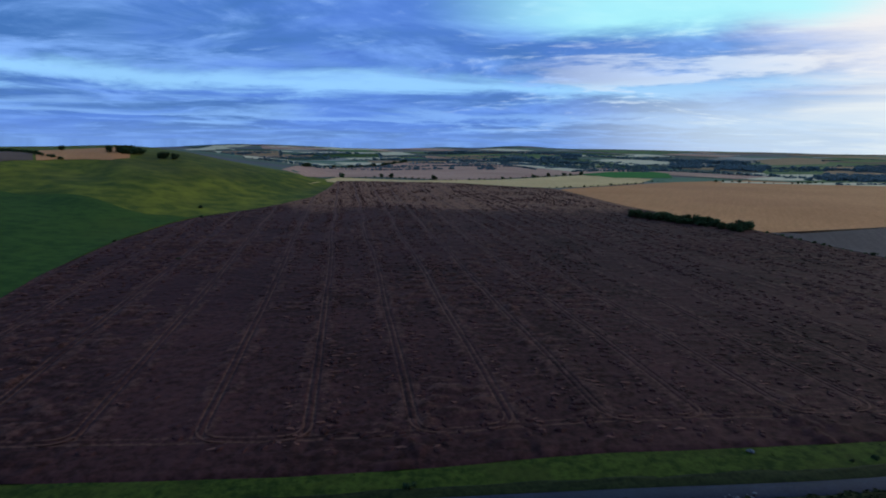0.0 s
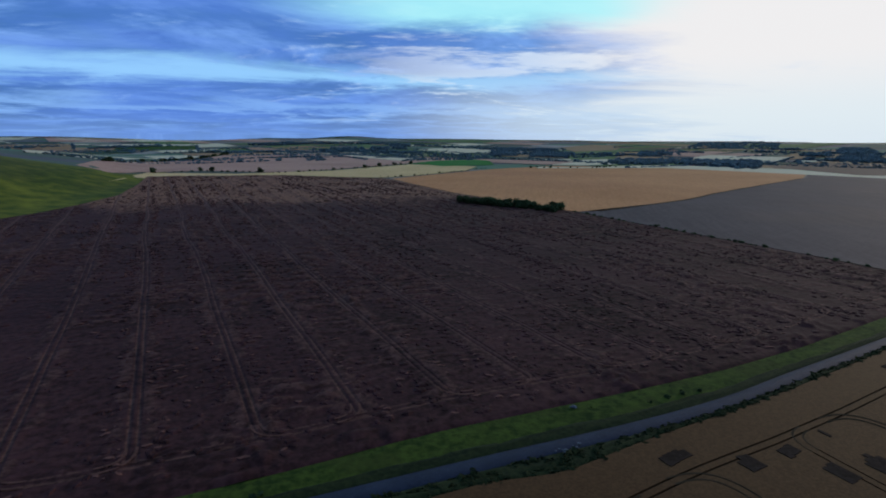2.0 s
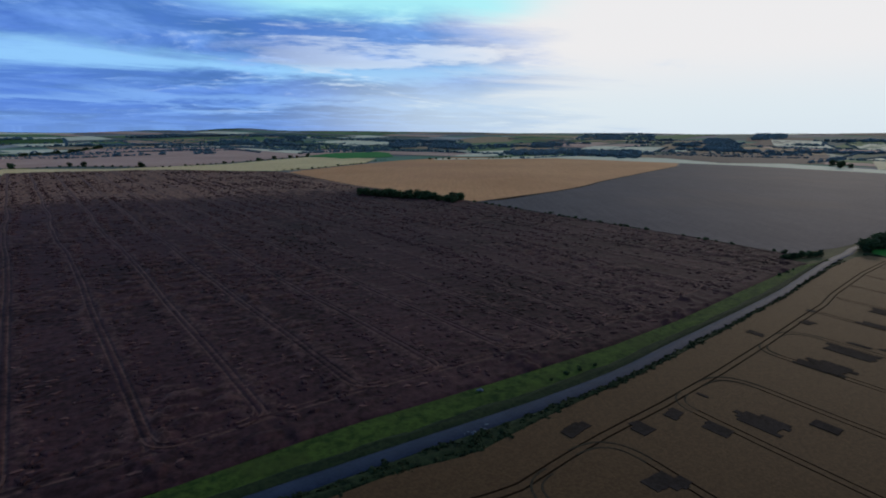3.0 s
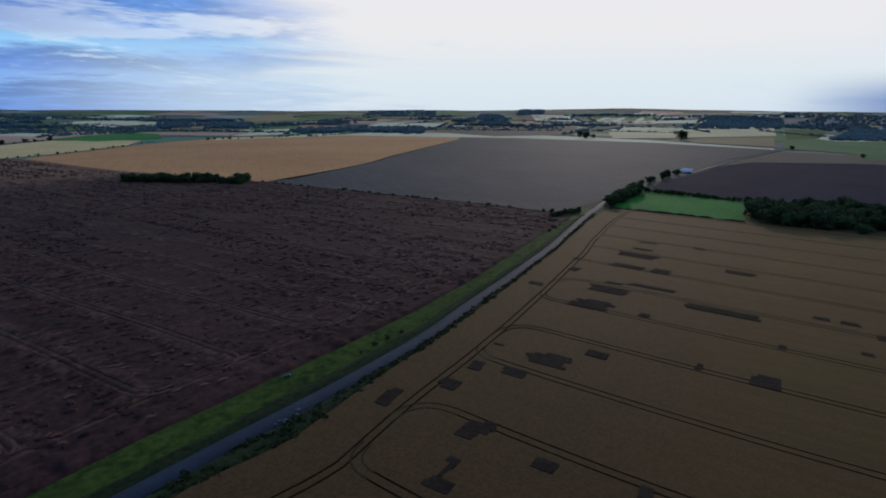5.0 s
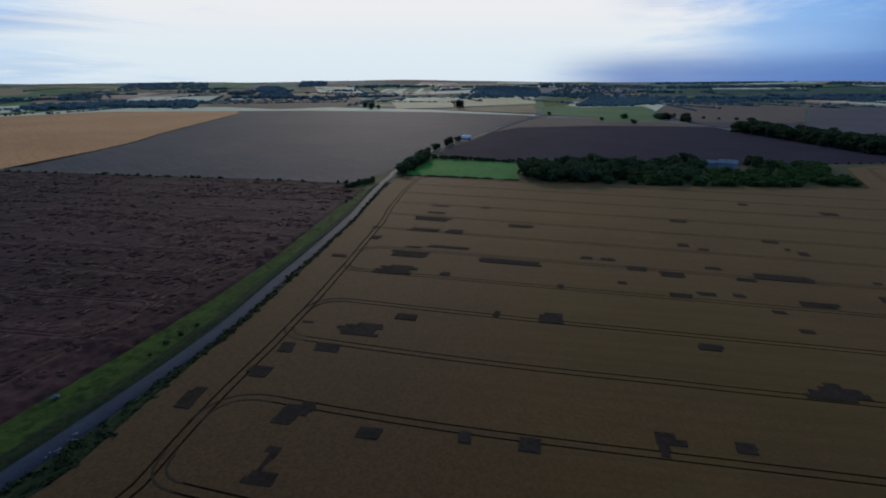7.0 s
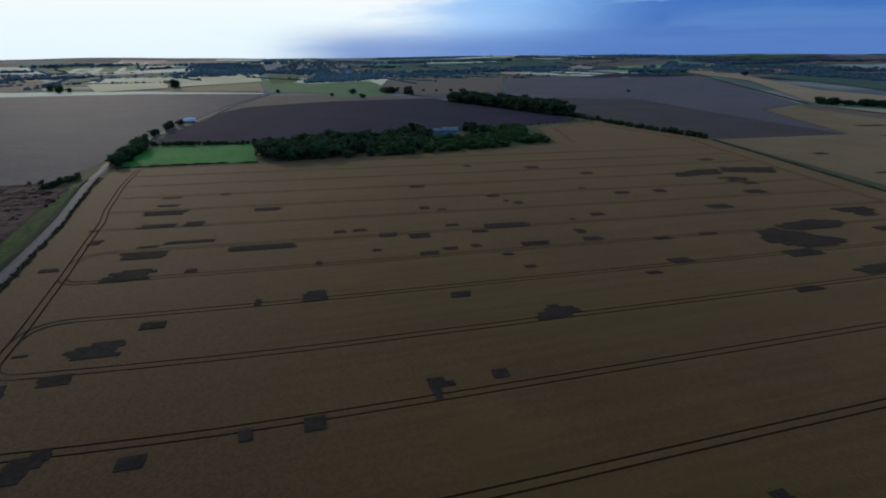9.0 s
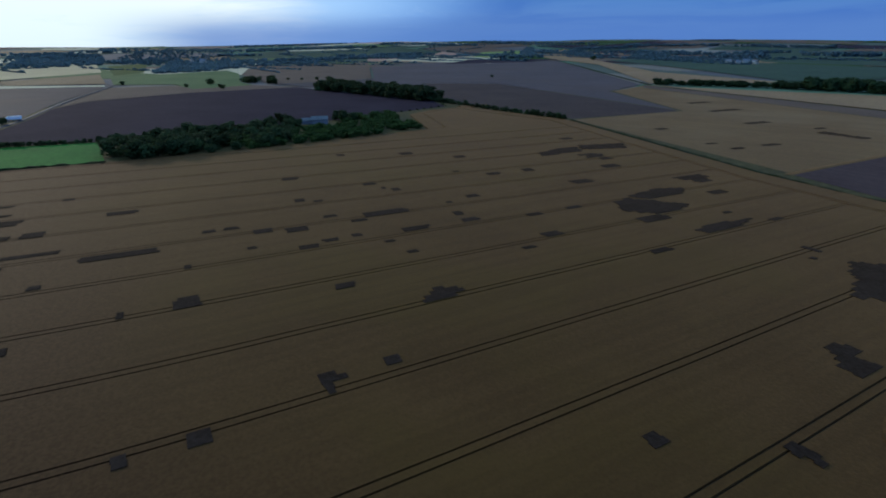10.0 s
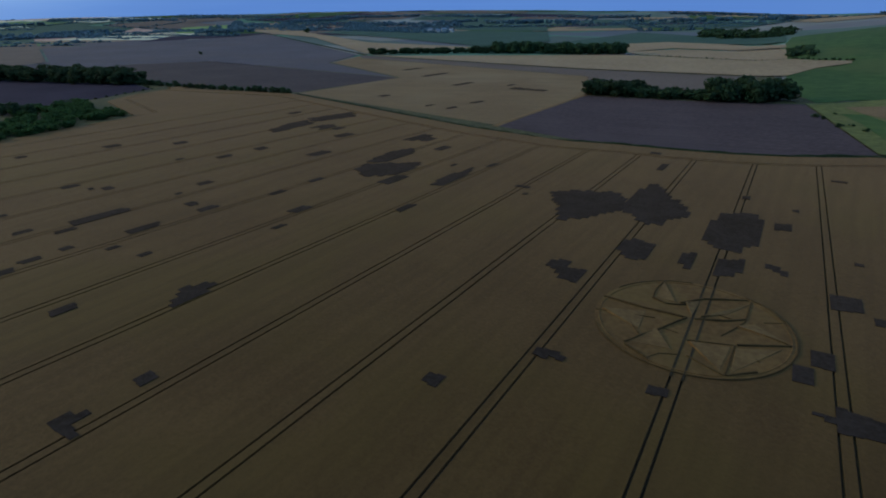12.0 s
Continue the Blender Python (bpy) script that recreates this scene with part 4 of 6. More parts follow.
outlined_patches((((100.7, -145.1), (97.0, -151.3), (83.7, -158.9), (78.6, -154.0), (73.2, -144.7), (77.9, -135.7), (79.6, -130.6), (84.7, -125.2), (92.4, -135.7)), ((75.2, -144.3), (78.3, -157.2), (80.0, -174.0), (75.5, -173.5), (70.6, -165.7), (60.4, -157.9), (57.2, -147.9), (61.5, -144.4), (60.2, -138.5), (64.9, -137.4)), ((52.0, -157.1), (44.8, -166.1), (40.9, -160.2), (36.3, -140.5), (38.3, -137.4), (38.5, -132.7), (44.4, -131.4), (48.9, -137.3), (50.2, -145.7)), ((41.3, -127.2), (36.0, -129.6), (34.1, -120.4), (38.7, -117.2)), ((48.9, -124.4), (46.6, -126.3), (43.8, -115.6), (45.9, -115.0)),))
outlined_patches((((71.0, -99.9), (68.2, -103.1), (65.7, -100.2), (62.1, -101.3), (60.2, -94.1), (64.1, -92.9), (66.9, -96.0), (69.9, -96.6)), ((63.7, -123.9), (56.0, -125.4), (54.1, -114.3), (60.4, -112.4)), ((17.5, -122.4), (12.3, -124.3), (10.8, -117.8), (16.0, -115.6)), ((15.3, -97.3), (12.1, -98.2), (11.2, -92.5), (14.3, -91.9)), ((16.5, -90.6), (13.7, -91.3), (12.6, -86.2), (15.5, -85.3)), ((11.3, -78.9), (8.7, -79.9), (8.9, -82.8), (2.8, -82.9), (2.2, -78.4), (7.7, -76.1), (8.8, -78.2)), ((32.2, -69.1), (29.4, -70.0), (28.7, -68.0), (31.4, -66.9)), ((51.9, -66.3), (48.5, -67.6), (46.2, -66.6), (46.8, -64.9), (48.3, -65.5), (50.2, -63.1)),))
outlined_patches((((61.3, -48.2), (58.4, -49.3), (57.7, -45.9), (59.9, -45.4)), ((96.2, -0.6), (95.4, -5.5), (92.8, -5.4), (92.9, -2.4), (89.4, -2.6), (89.3, -1.5), (94.8, 0.1)), ((97.7, -13.1), (97.5, -16.3), (95.1, -16.3), (94.9, -13.0)), ((125.8, -33.3), (124.0, -39.7), (120.5, -39.0), (118.0, -28.2), (120.0, -28.0)), ((175.0, -122.0), (178.2, -130.2), (169.4, -138.2), (163.1, -145.3), (158.0, -138.5), (156.6, -126.6), (165.1, -117.9)), ((180.6, -132.8), (185.7, -149.6), (183.6, -160.4), (176.6, -156.5), (174.5, -143.4), (174.6, -133.1)), ((139.9, -130.5), (141.5, -152.5), (137.3, -148.7), (133.7, -128.4), (137.4, -127.2)), ((284.6, -174.4), (280.8, -202.1), (267.2, -195.6), (271.6, -171.2)),))
outlined_patches((((272.5, -141.9), (280.4, -158.8), (281.5, -172.4), (268.4, -167.5), (264.8, -140.5)), ((31.9, -130.2), (29.1, -130.2), (26.5, -127.7), (27.0, -125.1), (29.6, -127.7), (31.1, -127.6)), ((79.0, 88.4), (80.6, 85.3), (73.6, 83.2), (72.9, 86.3)), ((88.5, 82.5), (91.1, 82.4), (92.3, 77.7), (88.0, 76.9), (87.9, 79.4)), ((102.9, 83.1), (103.9, 80.2), (99.6, 78.5), (98.8, 81.7)), ((112.4, 74.1), (118.1, 74.2), (120.3, 65.1), (113.2, 63.6)), ((124.8, 64.1), (128.2, 64.5), (129.0, 59.1), (126.0, 58.6)),))
outlined_patches((((60.5, 60.6), (63.3, 59.8), (67.7, 60.3), (67.6, 61.4), (69.1, 61.7), (69.6, 59.2), (67.8, 59.0), (63.6, 59.0), (63.4, 55.6), (60.9, 55.1), (60.1, 59.6)), ((75.4, 65.9), (81.2, 66.3), (83.6, 61.5), (80.4, 60.1), (78.7, 62.0), (75.5, 62.2)), ((77.0, 49.2), (79.6, 49.5), (80.2, 45.3), (77.0, 45.3)), ((105.4, 75.3), (106.8, 69.6), (103.6, 68.5), (102.2, 73.8)), ((84.0, 32.5), (84.8, 30.2), (82.1, 29.8), (81.3, 31.8)), ((86.1, 21.9), (86.9, 18.4), (83.2, 17.9), (82.5, 21.6)), ((141.1, 29.0), (142.8, 23.2), (137.1, 22.1), (135.6, 28.2)), ((135.8, -9.8), (137.1, -15.1), (133.9, -14.5), (133.2, -9.4)),))
lay_patches(((7.7, -115.6, 3.4, 2.3), (32.7, -214.3, 2.1, 4.6), (15.7, -142.9, 1.8, 1.8), (36.0, -174.0, 2.4, 1.7), (35.2, -157.7, 6.3, 4.1), (50.7, -178.1, 3.9, 2.2), (85.4, -196.3, 9.5, 2.3), (96.4, -215.1, 3.2, 4.1), (106.1, -138.3, 1.9, 1.5), (111.5, -144.3, 2.1, 5.4), (126.7, -103.7, 7.9, 2.9), (137.2, -159.9, 6.2, 2.2), (115.3, 84.2, 2.9, 1.0), (149.2, -150.7, 4.1, 1.8), (143.0, -68.9, 4.6, 2.0), (152.9, -122.5, 11.4, 5.5), (137.0, 39.7, 1.7, 3.5), (151.4, -81.6, 7.5, 4.0), (152.6, -35.3, 3.6, 2.2), (172.3, -168.8, 7.9, 4.6), (163.9, -31.3, 3.4, 2.0), (172.6, -86.7, 5.9, 2.8)))
lay_patches(((175.0, -104.0, 5.8, 2.9), (158.3, 82.8, 9.0, 4.3), (163.8, 27.1, 1.9, 2.9), (168.0, -7.3, 6.1, 3.6), (162.6, 63.8, 3.1, 2.8), (173.1, -42.8, 9.3, 3.9), (161.4, 80.0, 10.6, 8.1), (175.4, -63.1, 6.5, 3.5), (171.7, -14.0, 4.8, 2.7), (173.5, -22.7, 3.5, 2.8), (190.2, -177.6, 9.0, 5.6), (173.4, 9.6, 2.8, 2.2), (168.0, 106.0, 5.7, 3.1), (184.0, -61.7, 3.6, 4.4), (196.3, -177.0, 15.1, 6.0), (178.2, 83.4, 13.2, 6.5), (181.4, 47.0, 21.4, 4.6), (186.7, -5.2, 8.6, 5.0), (189.0, -26.7, 5.8, 2.6), (189.0, 6.0, 6.5, 4.4), (194.8, -37.5, 17.4, 5.5), (187.0, 85.0, 6.1, 1.8)))
lay_patches(((198.8, -63.7, 2.4, 2.2), (190.8, 72.5, 16.2, 3.1), (197.7, -18.0, 5.1, 2.8), (195.3, 22.8, 4.5, 2.7), (196.1, 15.7, 5.0, 2.7), (204.1, -75.4, 5.4, 3.8), (208.4, -128.9, 9.5, 5.8), (193.9, 104.4, 3.9, 4.6), (208.2, 111.7, 3.1, 2.6), (211.8, 90.9, 12.9, 4.4), (213.1, 77.7, 7.2, 6.0), (219.9, -16.5, 3.7, 2.6), (230.4, -158.9, 9.4, 6.1), (223.5, -9.6, 4.1, 4.4), (225.9, -49.7, 3.5, 4.6), (230.1, -45.3, 2.0, 2.8), (245.1, -278.7, 12.2, 4.3), (243.8, -252.7, 8.8, 4.1), (237.1, -99.8, 6.3, 4.1), (238.1, -117.9, 5.9, 5.3), (231.1, 54.3, 10.4, 4.5), (251.7, -344.8, 8.7, 30.0)))
lay_patches(((230.6, 94.8, 17.1, 6.9), (239.7, -41.0, 5.7, 4.1), (246.7, -167.5, 6.6, 4.6), (248.4, -85.2, 3.5, 2.2), (242.6, 97.2, 8.8, 2.8), (256.0, -165.6, 11.5, 9.8), (261.7, -250.8, 7.6, 3.0), (277.8, -358.7, 9.3, 4.4), (256.8, 100.4, 8.5, 2.1), (263.3, -9.5, 7.4, 4.7), (260.6, 78.2, 4.5, 3.3), (281.0, -99.4, 6.5, 5.6), (301.1, -75.2, 7.3, 6.3), (314.9, -343.7, 22.0, 6.8), (308.2, -181.1, 7.8, 5.2), (319.3, -262.7, 9.0, 6.2), (311.0, -40.5, 4.5, 4.9), (381.5, -379.4, 31.8, 7.8), (438.6, -404.9, 25.3, 8.0)))


# ---- trees ----
def leaf_crown(seed, lobes, leaves, size, squat=0.8):
    """A crown: leaf sprays on the shells of several lobes, with gaps; unit height, base at 0."""
    rng = np.random.default_rng(seed)
    V, F = [], []
    cs = [(rng.normal(0, 0.17), rng.normal(0, 0.17), rng.uniform(0.24, 0.78), rng.uniform(0.17, 0.28)) for _ in range(lobes)]
    cs += [(0, 0, 0.5, 0.32), (0.1, 0.05, 0.25, 0.26), (-0.12, -0.04, 0.25, 0.24)]
    for k in range(leaves):
        cx, cy, cz, cr = cs[k % len(cs)]
        d = rng.normal(size=3)
        d /= np.linalg.norm(d)
        p = np.array((cx, cy, cz)) + d * cr * rng.uniform(0.6, 1.08) * np.array((1, 1, squat))
        if p[2] < 0.02:
            continue
        a = rng.normal(size=3)
        a -= d * (a @ d) * 0.7
        a /= np.linalg.norm(a)
        b = np.cross(d, a) + rng.normal(0, 0.25, 3)
        s = size * rng.uniform(0.6, 1.4)
        i = len(V)
        V += [p - a * s - b * s * 0.7, p + a * s - b * s * 0.6, p + a * s * 0.9 + b * s * 0.8 + d * s * 0.4, p - a * s * 0.8 + b * s * 0.7]
        F += [(i, i + 1, i + 2, i + 3)]
    return V, F


def trunk_mesh(seed):
    rng = random.Random(seed)
    bm = bmesh.new()
    spans = [(Vector((0, 0, -0.03)), Vector((0.01, 0, 0.42)), 0.028, 0.016)]
    for k in range(5):
        a = k * 1.26 + rng.uniform(-0.3, 0.3)
        spans.append((Vector((0.005, 0, rng.uniform(0.2, 0.4))), Vector((0.24 * math.cos(a), 0.24 * math.sin(a), rng.uniform(0.55, 0.78))), 0.013, 0.004))
    for p, q, r0, r1 in spans:
        m = Matrix.Translation((p + q) / 2) @ (q - p).to_track_quat("Z", "Y").to_matrix().to_4x4()
        bmesh.ops.create_cone(bm, cap_ends=True, segments=6, radius1=r0, radius2=r1, depth=(q - p).length, matrix=m)
    me = bpy.data.meshes.new("trunk")
    bm.to_mesh(me)
    bm.free()
    me.materials.append(M["bark"])
    return me


def tree_kind(seed, lobes, leaves, size, mat, label, category="tree", name="tree"):
    base = new(name)
    base.empty_display_size = 0.1
    tagged(base, label, category)
    t = new("trunk", trunk_mesh(seed))
    t.parent = base
    V, F = leaf_crown(seed, lobes, leaves, size)
    k = new("crown", mesh_from("crown", V, F, mat))
    k.parent = base
    return base


KINDS = [tree_kind(40 + i, 7 + i, 760, 0.046, M["leaf"], "broad dark green deciduous tree in full leaf") for i in range(4)]
BUSH = [tree_kind(80 + i, 5, 380, 0.06, M["leaf"], "dark green rounded hedge bush", "bush", "bush") for i in range(3)]
used = set()
tree_rng = random.Random(8)


def plant(kinds, x, y, height, group="", wide=1.0):
    if math.hypot(x - 576, y - 193) < 16:                # room for the lorry
        return None
    if 398 < x < 462 and -66 < y < -32:                 # the farm building's yard
        if x > 434 or height > 5.5:
            return None
    src = tree_rng.choice(kinds)
    z = float(terrain(x, y)) - 0.05
    m = pose(x, y, z, 0, 0, tree_rng.uniform(0, 360)) @ Matrix.Diagonal((height * wide, height * wide, height, 1))
    if src not in used:
        used.add(src)
        src.matrix_basis = m
        ob = src
    else:
        keep = src.matrix_basis.copy()
        src.matrix_basis = Matrix()
        ob = copy_thing(src, m)
        src.matrix_basis = keep
    return tagged(ob, group=group)


def plant_area(kinds, poly, n, h0, h1, group, wide=1.0, apart=3.0):
    xs, ys = [p[0] for p in poly], [p[1] for p in poly]
    put, tries = [], 0
    while len(put) < n and tries < n * 60:
        tries += 1
        x, y = tree_rng.uniform(min(xs), max(xs)), tree_rng.uniform(min(ys), max(ys))
        if inside(x, y, poly) and all((x - a) ** 2 + (y - b) ** 2 > apart ** 2 for a, b in put):
            put.append((x, y))
            plant(kinds, x, y, tree_rng.uniform(h0, h1), group, wide)


def plant_line(kinds, pts, step, h0, h1, group, jitter=1.0, wide=1.0, chance=1.0):
    for x, y in line_points(list(pts), step):
        if tree_rng.random() < chance:
            plant(kinds, x + tree_rng.uniform(-jitter, jitter), y + tree_rng.uniform(-jitter, jitter), tree_rng.uniform(h0, h1), group, wide)


def dense_wood(name, poly, n, h0, h1, label, wide, seed, mat="leaf"):
    """A wood whose trees cannot be told apart: leafy crowns and trunks joined."""
    rng = np.random.default_rng(seed)
    pool = [leaf_crown(seed + 10 * i, 7, 420, 0.058) for i in range(4)]
    xs, ys = [p[0] for p in poly], [p[1] for p in poly]
    allv, allf, count, put = [], [], 0, 0
    while put < n:
        x, y = rng.uniform(min(xs), max(xs)), rng.uniform(min(ys), max(ys))
        if not inside(x, y, poly):
            continue
        V, F = (np.array(q) for q in pool[put % 4])
        h, t = rng.uniform(h0, h1), rng.uniform(0, 6.28)
        turn = np.array([[math.cos(t), math.sin(t), 0], [-math.sin(t), math.cos(t), 0], [0, 0, 1]])
        allv.append(V @ turn * np.array((h * wide, h * wide, h)) + np.array((x, y, float(terrain(x, y)) - 0.1)))
        allf.append(F + count)
        count += len(V)
        put += 1
    tagged(new(name, mesh_from(name, np.concatenate(allv).tolist(), np.concatenate(allf).tolist(), M[mat])), label, "wood", kind="stuff")


plant_area(KINDS, [(172, 528), (184, 534), (250, 446), (236, 434)], 36, 5.5, 10, "copse at the field corner", 1.4, 4.5)
plant_area(KINDS, [(344, 78), (350, 30), (372, 24), (395, 88)], 26, 8, 12, "shelter wood", 1.4, 5)
plant_area(KINDS, [(350, 28), (358, -20), (450, -40), (440, 60), (400, 84), (372, 40)], 60, 5, 9, "shelter wood", 1.5, 6)
dense_wood("plantation", [(352, 10), (386, -112), (478, -112), (474, -68), (400, -66), (400, -30), (466, -30), (420, -10), (380, 20)], 230, 3.5, 5.5, "young green plantation of small trees", 1.6, 77, "young")
dense_wood("plantation", [(398, -67), (432, -67), (432, -31), (398, -31)], 34, 3.0, 4.5, "young green plantation of small trees", 1.6, 78, "young")
plant_area(KINDS, [(420, 5), (430, -75), (470, -80), (462, 10)], 16, 8, 11, "shelter wood", 1.1, 7)
plant_line(BUSH, ((424, 99), (448, 40), (470, -30)), 7, 2.5, 5, "paddock hedge", 1.5, 1.5)
plant_line(BUSH, ((426, 170), (424, 100)), 3.4, 2.2, 4.4, "paddock hedge", 1.0, 1.6)
plant_line(KINDS, ((345, 161.5), (420, 174.5)), 4.5, 5, 9, "lane-side trees", 2.5, 1.5)
plant_line(KINDS, ((436, 187), (556, 193)), 20, 4, 8, "lane-side trees", 2.0, 1.2, 0.8)
plant_line(BUSH, ((298, 178), (291, 231), (254, 440)), 5, 1.0, 3.0, "hedge between fields", 1.2, 1.5, 0.75)
plant_line(BUSH, ((285, 169), (296, 168), (310, 165.5)), 2.6, 2.6, 4.2, "hedge between fields", 0.6, 1.3)
plant_line(BUSH, ((250, 149), (266, 153.5)), 8, 1.0, 1.8, "bushes on the verge", 0.8, 1.3)
dense_wood("wood", [(560, -176), (580, -196), (800, -112), (790, -84)], 80, 11, 16, "dark broadleaved wood beyond the ploughed field", 1.4, 71)
plant_line(BUSH, ((388, -228), (480, -204), (575, -180)), 6, 3.5, 6, "hedge behind the wheat", 1.0, 1.4)
plant_line(BUSH, ((491, -118), (519, -176), (560, -182)), 9, 1.0, 2.0, "hedge behind the wheat", 0.6, 1.6)
dense_wood("wood", [(204, -344), (206, -362), (172, -368), (172, -351)], 26, 8, 12, "dark broadleaved wood behind the tilled field", 1.3, 72)
dense_wood("wood", [(174, -350), (172, -366), (124, -382), (126, -361)], 40, 5, 8.5, "dark broadleaved wood behind the tilled field", 1.4, 74)
dense_wood("wood", [(132, -358), (130, -384), (90, -396), (92, -374)], 26, 9, 15, "dark broadleaved wood behind the tilled field", 1.1, 75)
dense_wood("shelter_belt", [(640, -512), (530, -592), (470, -616), (476, -632), (538, -606), (646, -526)], 110, 5, 9, "long dark shelter belt of trees", 1.6, 73)
dense_wood("shelter_belt", [(500, -606), (430, -626), (332, -646), (332, -666), (440, -648), (506, -624)], 90, 11, 16, "long dark shelter belt of trees", 1.2, 76)
plant_line(BUSH, ((332, -655), (146, -632)), 5, 0.8, 1.7, "hedge between fields", 0.6, 2.0)
plant_line(BUSH, ((802, -112), (990, -136), (1054, -6)), 22, 4, 8, "hedge between fields", 3, 1.4)
for x, y, h in ((1136, 592, 15), (1178, 629, 14), (1144, 578, 10), (1150, 600, 12), (1198, 406, 22), (973, 51, 10), (869, 31, 7), (1038, 183, 7), (975, -10, 12), (985, -16, 11), (937, -37, 12), (925, -44, 10), (900, 34, 6), (927, 81, 6), (988, -42, 12), (1458, -963, 14), (900, -395, 5)):
    plant(KINDS, x, y, h, "single field trees", 1.3)
plant_line(BUSH, ((88, 108.0), (104, 110.5)), 5, 0.9, 2.0, "bushes on the verge", 0.7, 1.1)
plant(BUSH, -6, 96, 2.0, "bushes on the verge", 1.2)
for x, y, h in ((-205, 352, 2.5), (-200, 470, 3), (-222, 520, 4), (-140, 300, 2)):
    plant(BUSH, x - 6, y, h, "bushes at the foot of the down", 1.2)
plant_line(KINDS, ((-190, 1060), (-124, 1097), (12, 1030), (113, 1100), (314, 1297)), 30, 5, 11, "far hedge trees", 7, 1.3, 0.6)
plant_line(BUSH, ((-190, 1060), (-124, 1097), (12, 1030), (113, 1100), (314, 1297)), 13, 2, 4, "far hedge", 2, 1.6, 0.85)
plant_line(BUSH, ((168, 884), (232, 920), (361, 1032), (449, 1135)), 13, 1.5, 4, "far hedge", 2, 1.6, 0.75)
plant_line(BUSH, ((544, 1120), (680, 1095), (760, 1130)), 14, 2, 6, "far hedge", 3, 1.5, 0.7)
plant_area(KINDS, [(-452, 752), (-440, 770), (-426, 790), (-412, 775), (-432, 748)], 11, 9, 12, "clump on the down", 1.2, 5)
plant_area(KINDS, [(-390, 762), (-372, 778), (-366, 770), (-384, 756)], 5, 8, 11, "clump on the down", 1.2, 5)
plant(KINDS, -565, 833, 9, "clump on the down", 1.2)
plant_line(BUSH, ((-670, 845), (-573, 765), (-506, 708), (-474, 692)), 9, 3, 6, "hedge on the down", 2, 1.6)
plant_line(BUSH, ((-60, 950), (-14, 962), (82, 888), (150, 872)), 9, 1.2, 2.6, "hedge at the head of the beans", 1.2, 1.5, 0.8)


def polar(azimuth, r):
    return (-r * math.sin(radians(azimuth)), r * math.cos(radians(azimuth)))


def clumps_along(name, edge_x, edge_y, side, n, h0, h1, mat, label, seed, spread=(0.2, 1.0)):
    """Tufts scattered between the lane's edge and a crop's edge, joined."""
    rng = np.random.default_rng(seed)
    pool = [leaf_crown(seed + i, 4, 60, 0.13) for i in range(4)]
    allv, allf, count = [], [], 0
    for k in range(n):
        p = c[rng.integers(20, len(c))]
        i = int(np.argmin(np.abs(c[:, 0] - p[0])))
        p = c[i] + left[i] * side * 2.5 + tang[i] * rng.uniform(-2, 2)
        q = np.array((p[0], np.interp(p[0], edge_x, edge_y)))
        s = rng.uniform(*spread)
        x, y = p * (1 - s) + q * s
        V, F = (np.array(w) for w in pool[k % 4])
        h, t = rng.uniform(h0, h1), rng.uniform(0, 6.28)
        turn = np.array([[math.cos(t), math.sin(t), 0], [-math.sin(t), math.cos(t), 0], [0, 0, 1]])
        allv.append(V @ turn * np.array((h * 2.4, h * 2.4, h)) + np.array((x, y, float(terrain(x, y)) + 0.05)))
        allf.append(F + count)
        count += len(V)
    tagged(new(name, mesh_from(name, np.concatenate(allv).tolist(), np.concatenate(allf).tolist(), mat)), label, "weeds", kind="stuff")


clumps_along("weed_clumps", WHEAT_EDGE_X, WHEAT_EDGE_Y, -1, 1300, 0.4, 1.2, M["weeds"], "dark rank weeds and brambles along the lane", 501, (0.1, 1.05))
clumps_along("verge_tufts", BEAN_EDGE_X, BEAN_EDGE_Y, 1, 1000, 0.15, 0.38, M["verge"], "rough grass tufts on the verge", 502, (0.05, 0.95))
plant_line(BUSH, ((148, -632), (124, -618), (96, -608)), 5, 1.6, 3.0, "hedge on the slope", 1, 1.8)
for x, y, h in ((66, -340, 2.6), (62, -336, 2.0), (52, -318, 2.4), (47, -322, 1.8), (40, -312, 2.2), (26, -292, 3.5), (20, -284, 5.0), (14, -290, 4.0), (60, -352, 1.6)):
    plant(BUSH, x, y, h, "bushes at the field corner", 1.6)


def far_wood(name, poly, n, h0, h1, label, seed, mat="haze_leaf"):
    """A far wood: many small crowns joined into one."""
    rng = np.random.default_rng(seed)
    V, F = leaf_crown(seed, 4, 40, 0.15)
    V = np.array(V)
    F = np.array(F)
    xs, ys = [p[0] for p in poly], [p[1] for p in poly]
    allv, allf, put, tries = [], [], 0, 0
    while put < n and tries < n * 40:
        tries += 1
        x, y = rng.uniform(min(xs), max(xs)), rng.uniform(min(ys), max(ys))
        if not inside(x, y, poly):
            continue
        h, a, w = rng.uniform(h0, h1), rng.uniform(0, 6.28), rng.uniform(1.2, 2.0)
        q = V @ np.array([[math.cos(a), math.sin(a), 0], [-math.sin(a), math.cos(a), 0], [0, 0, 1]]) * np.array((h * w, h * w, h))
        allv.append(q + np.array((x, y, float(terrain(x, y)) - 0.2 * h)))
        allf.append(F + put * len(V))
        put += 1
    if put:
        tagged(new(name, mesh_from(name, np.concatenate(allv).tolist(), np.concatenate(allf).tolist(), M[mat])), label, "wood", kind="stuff")


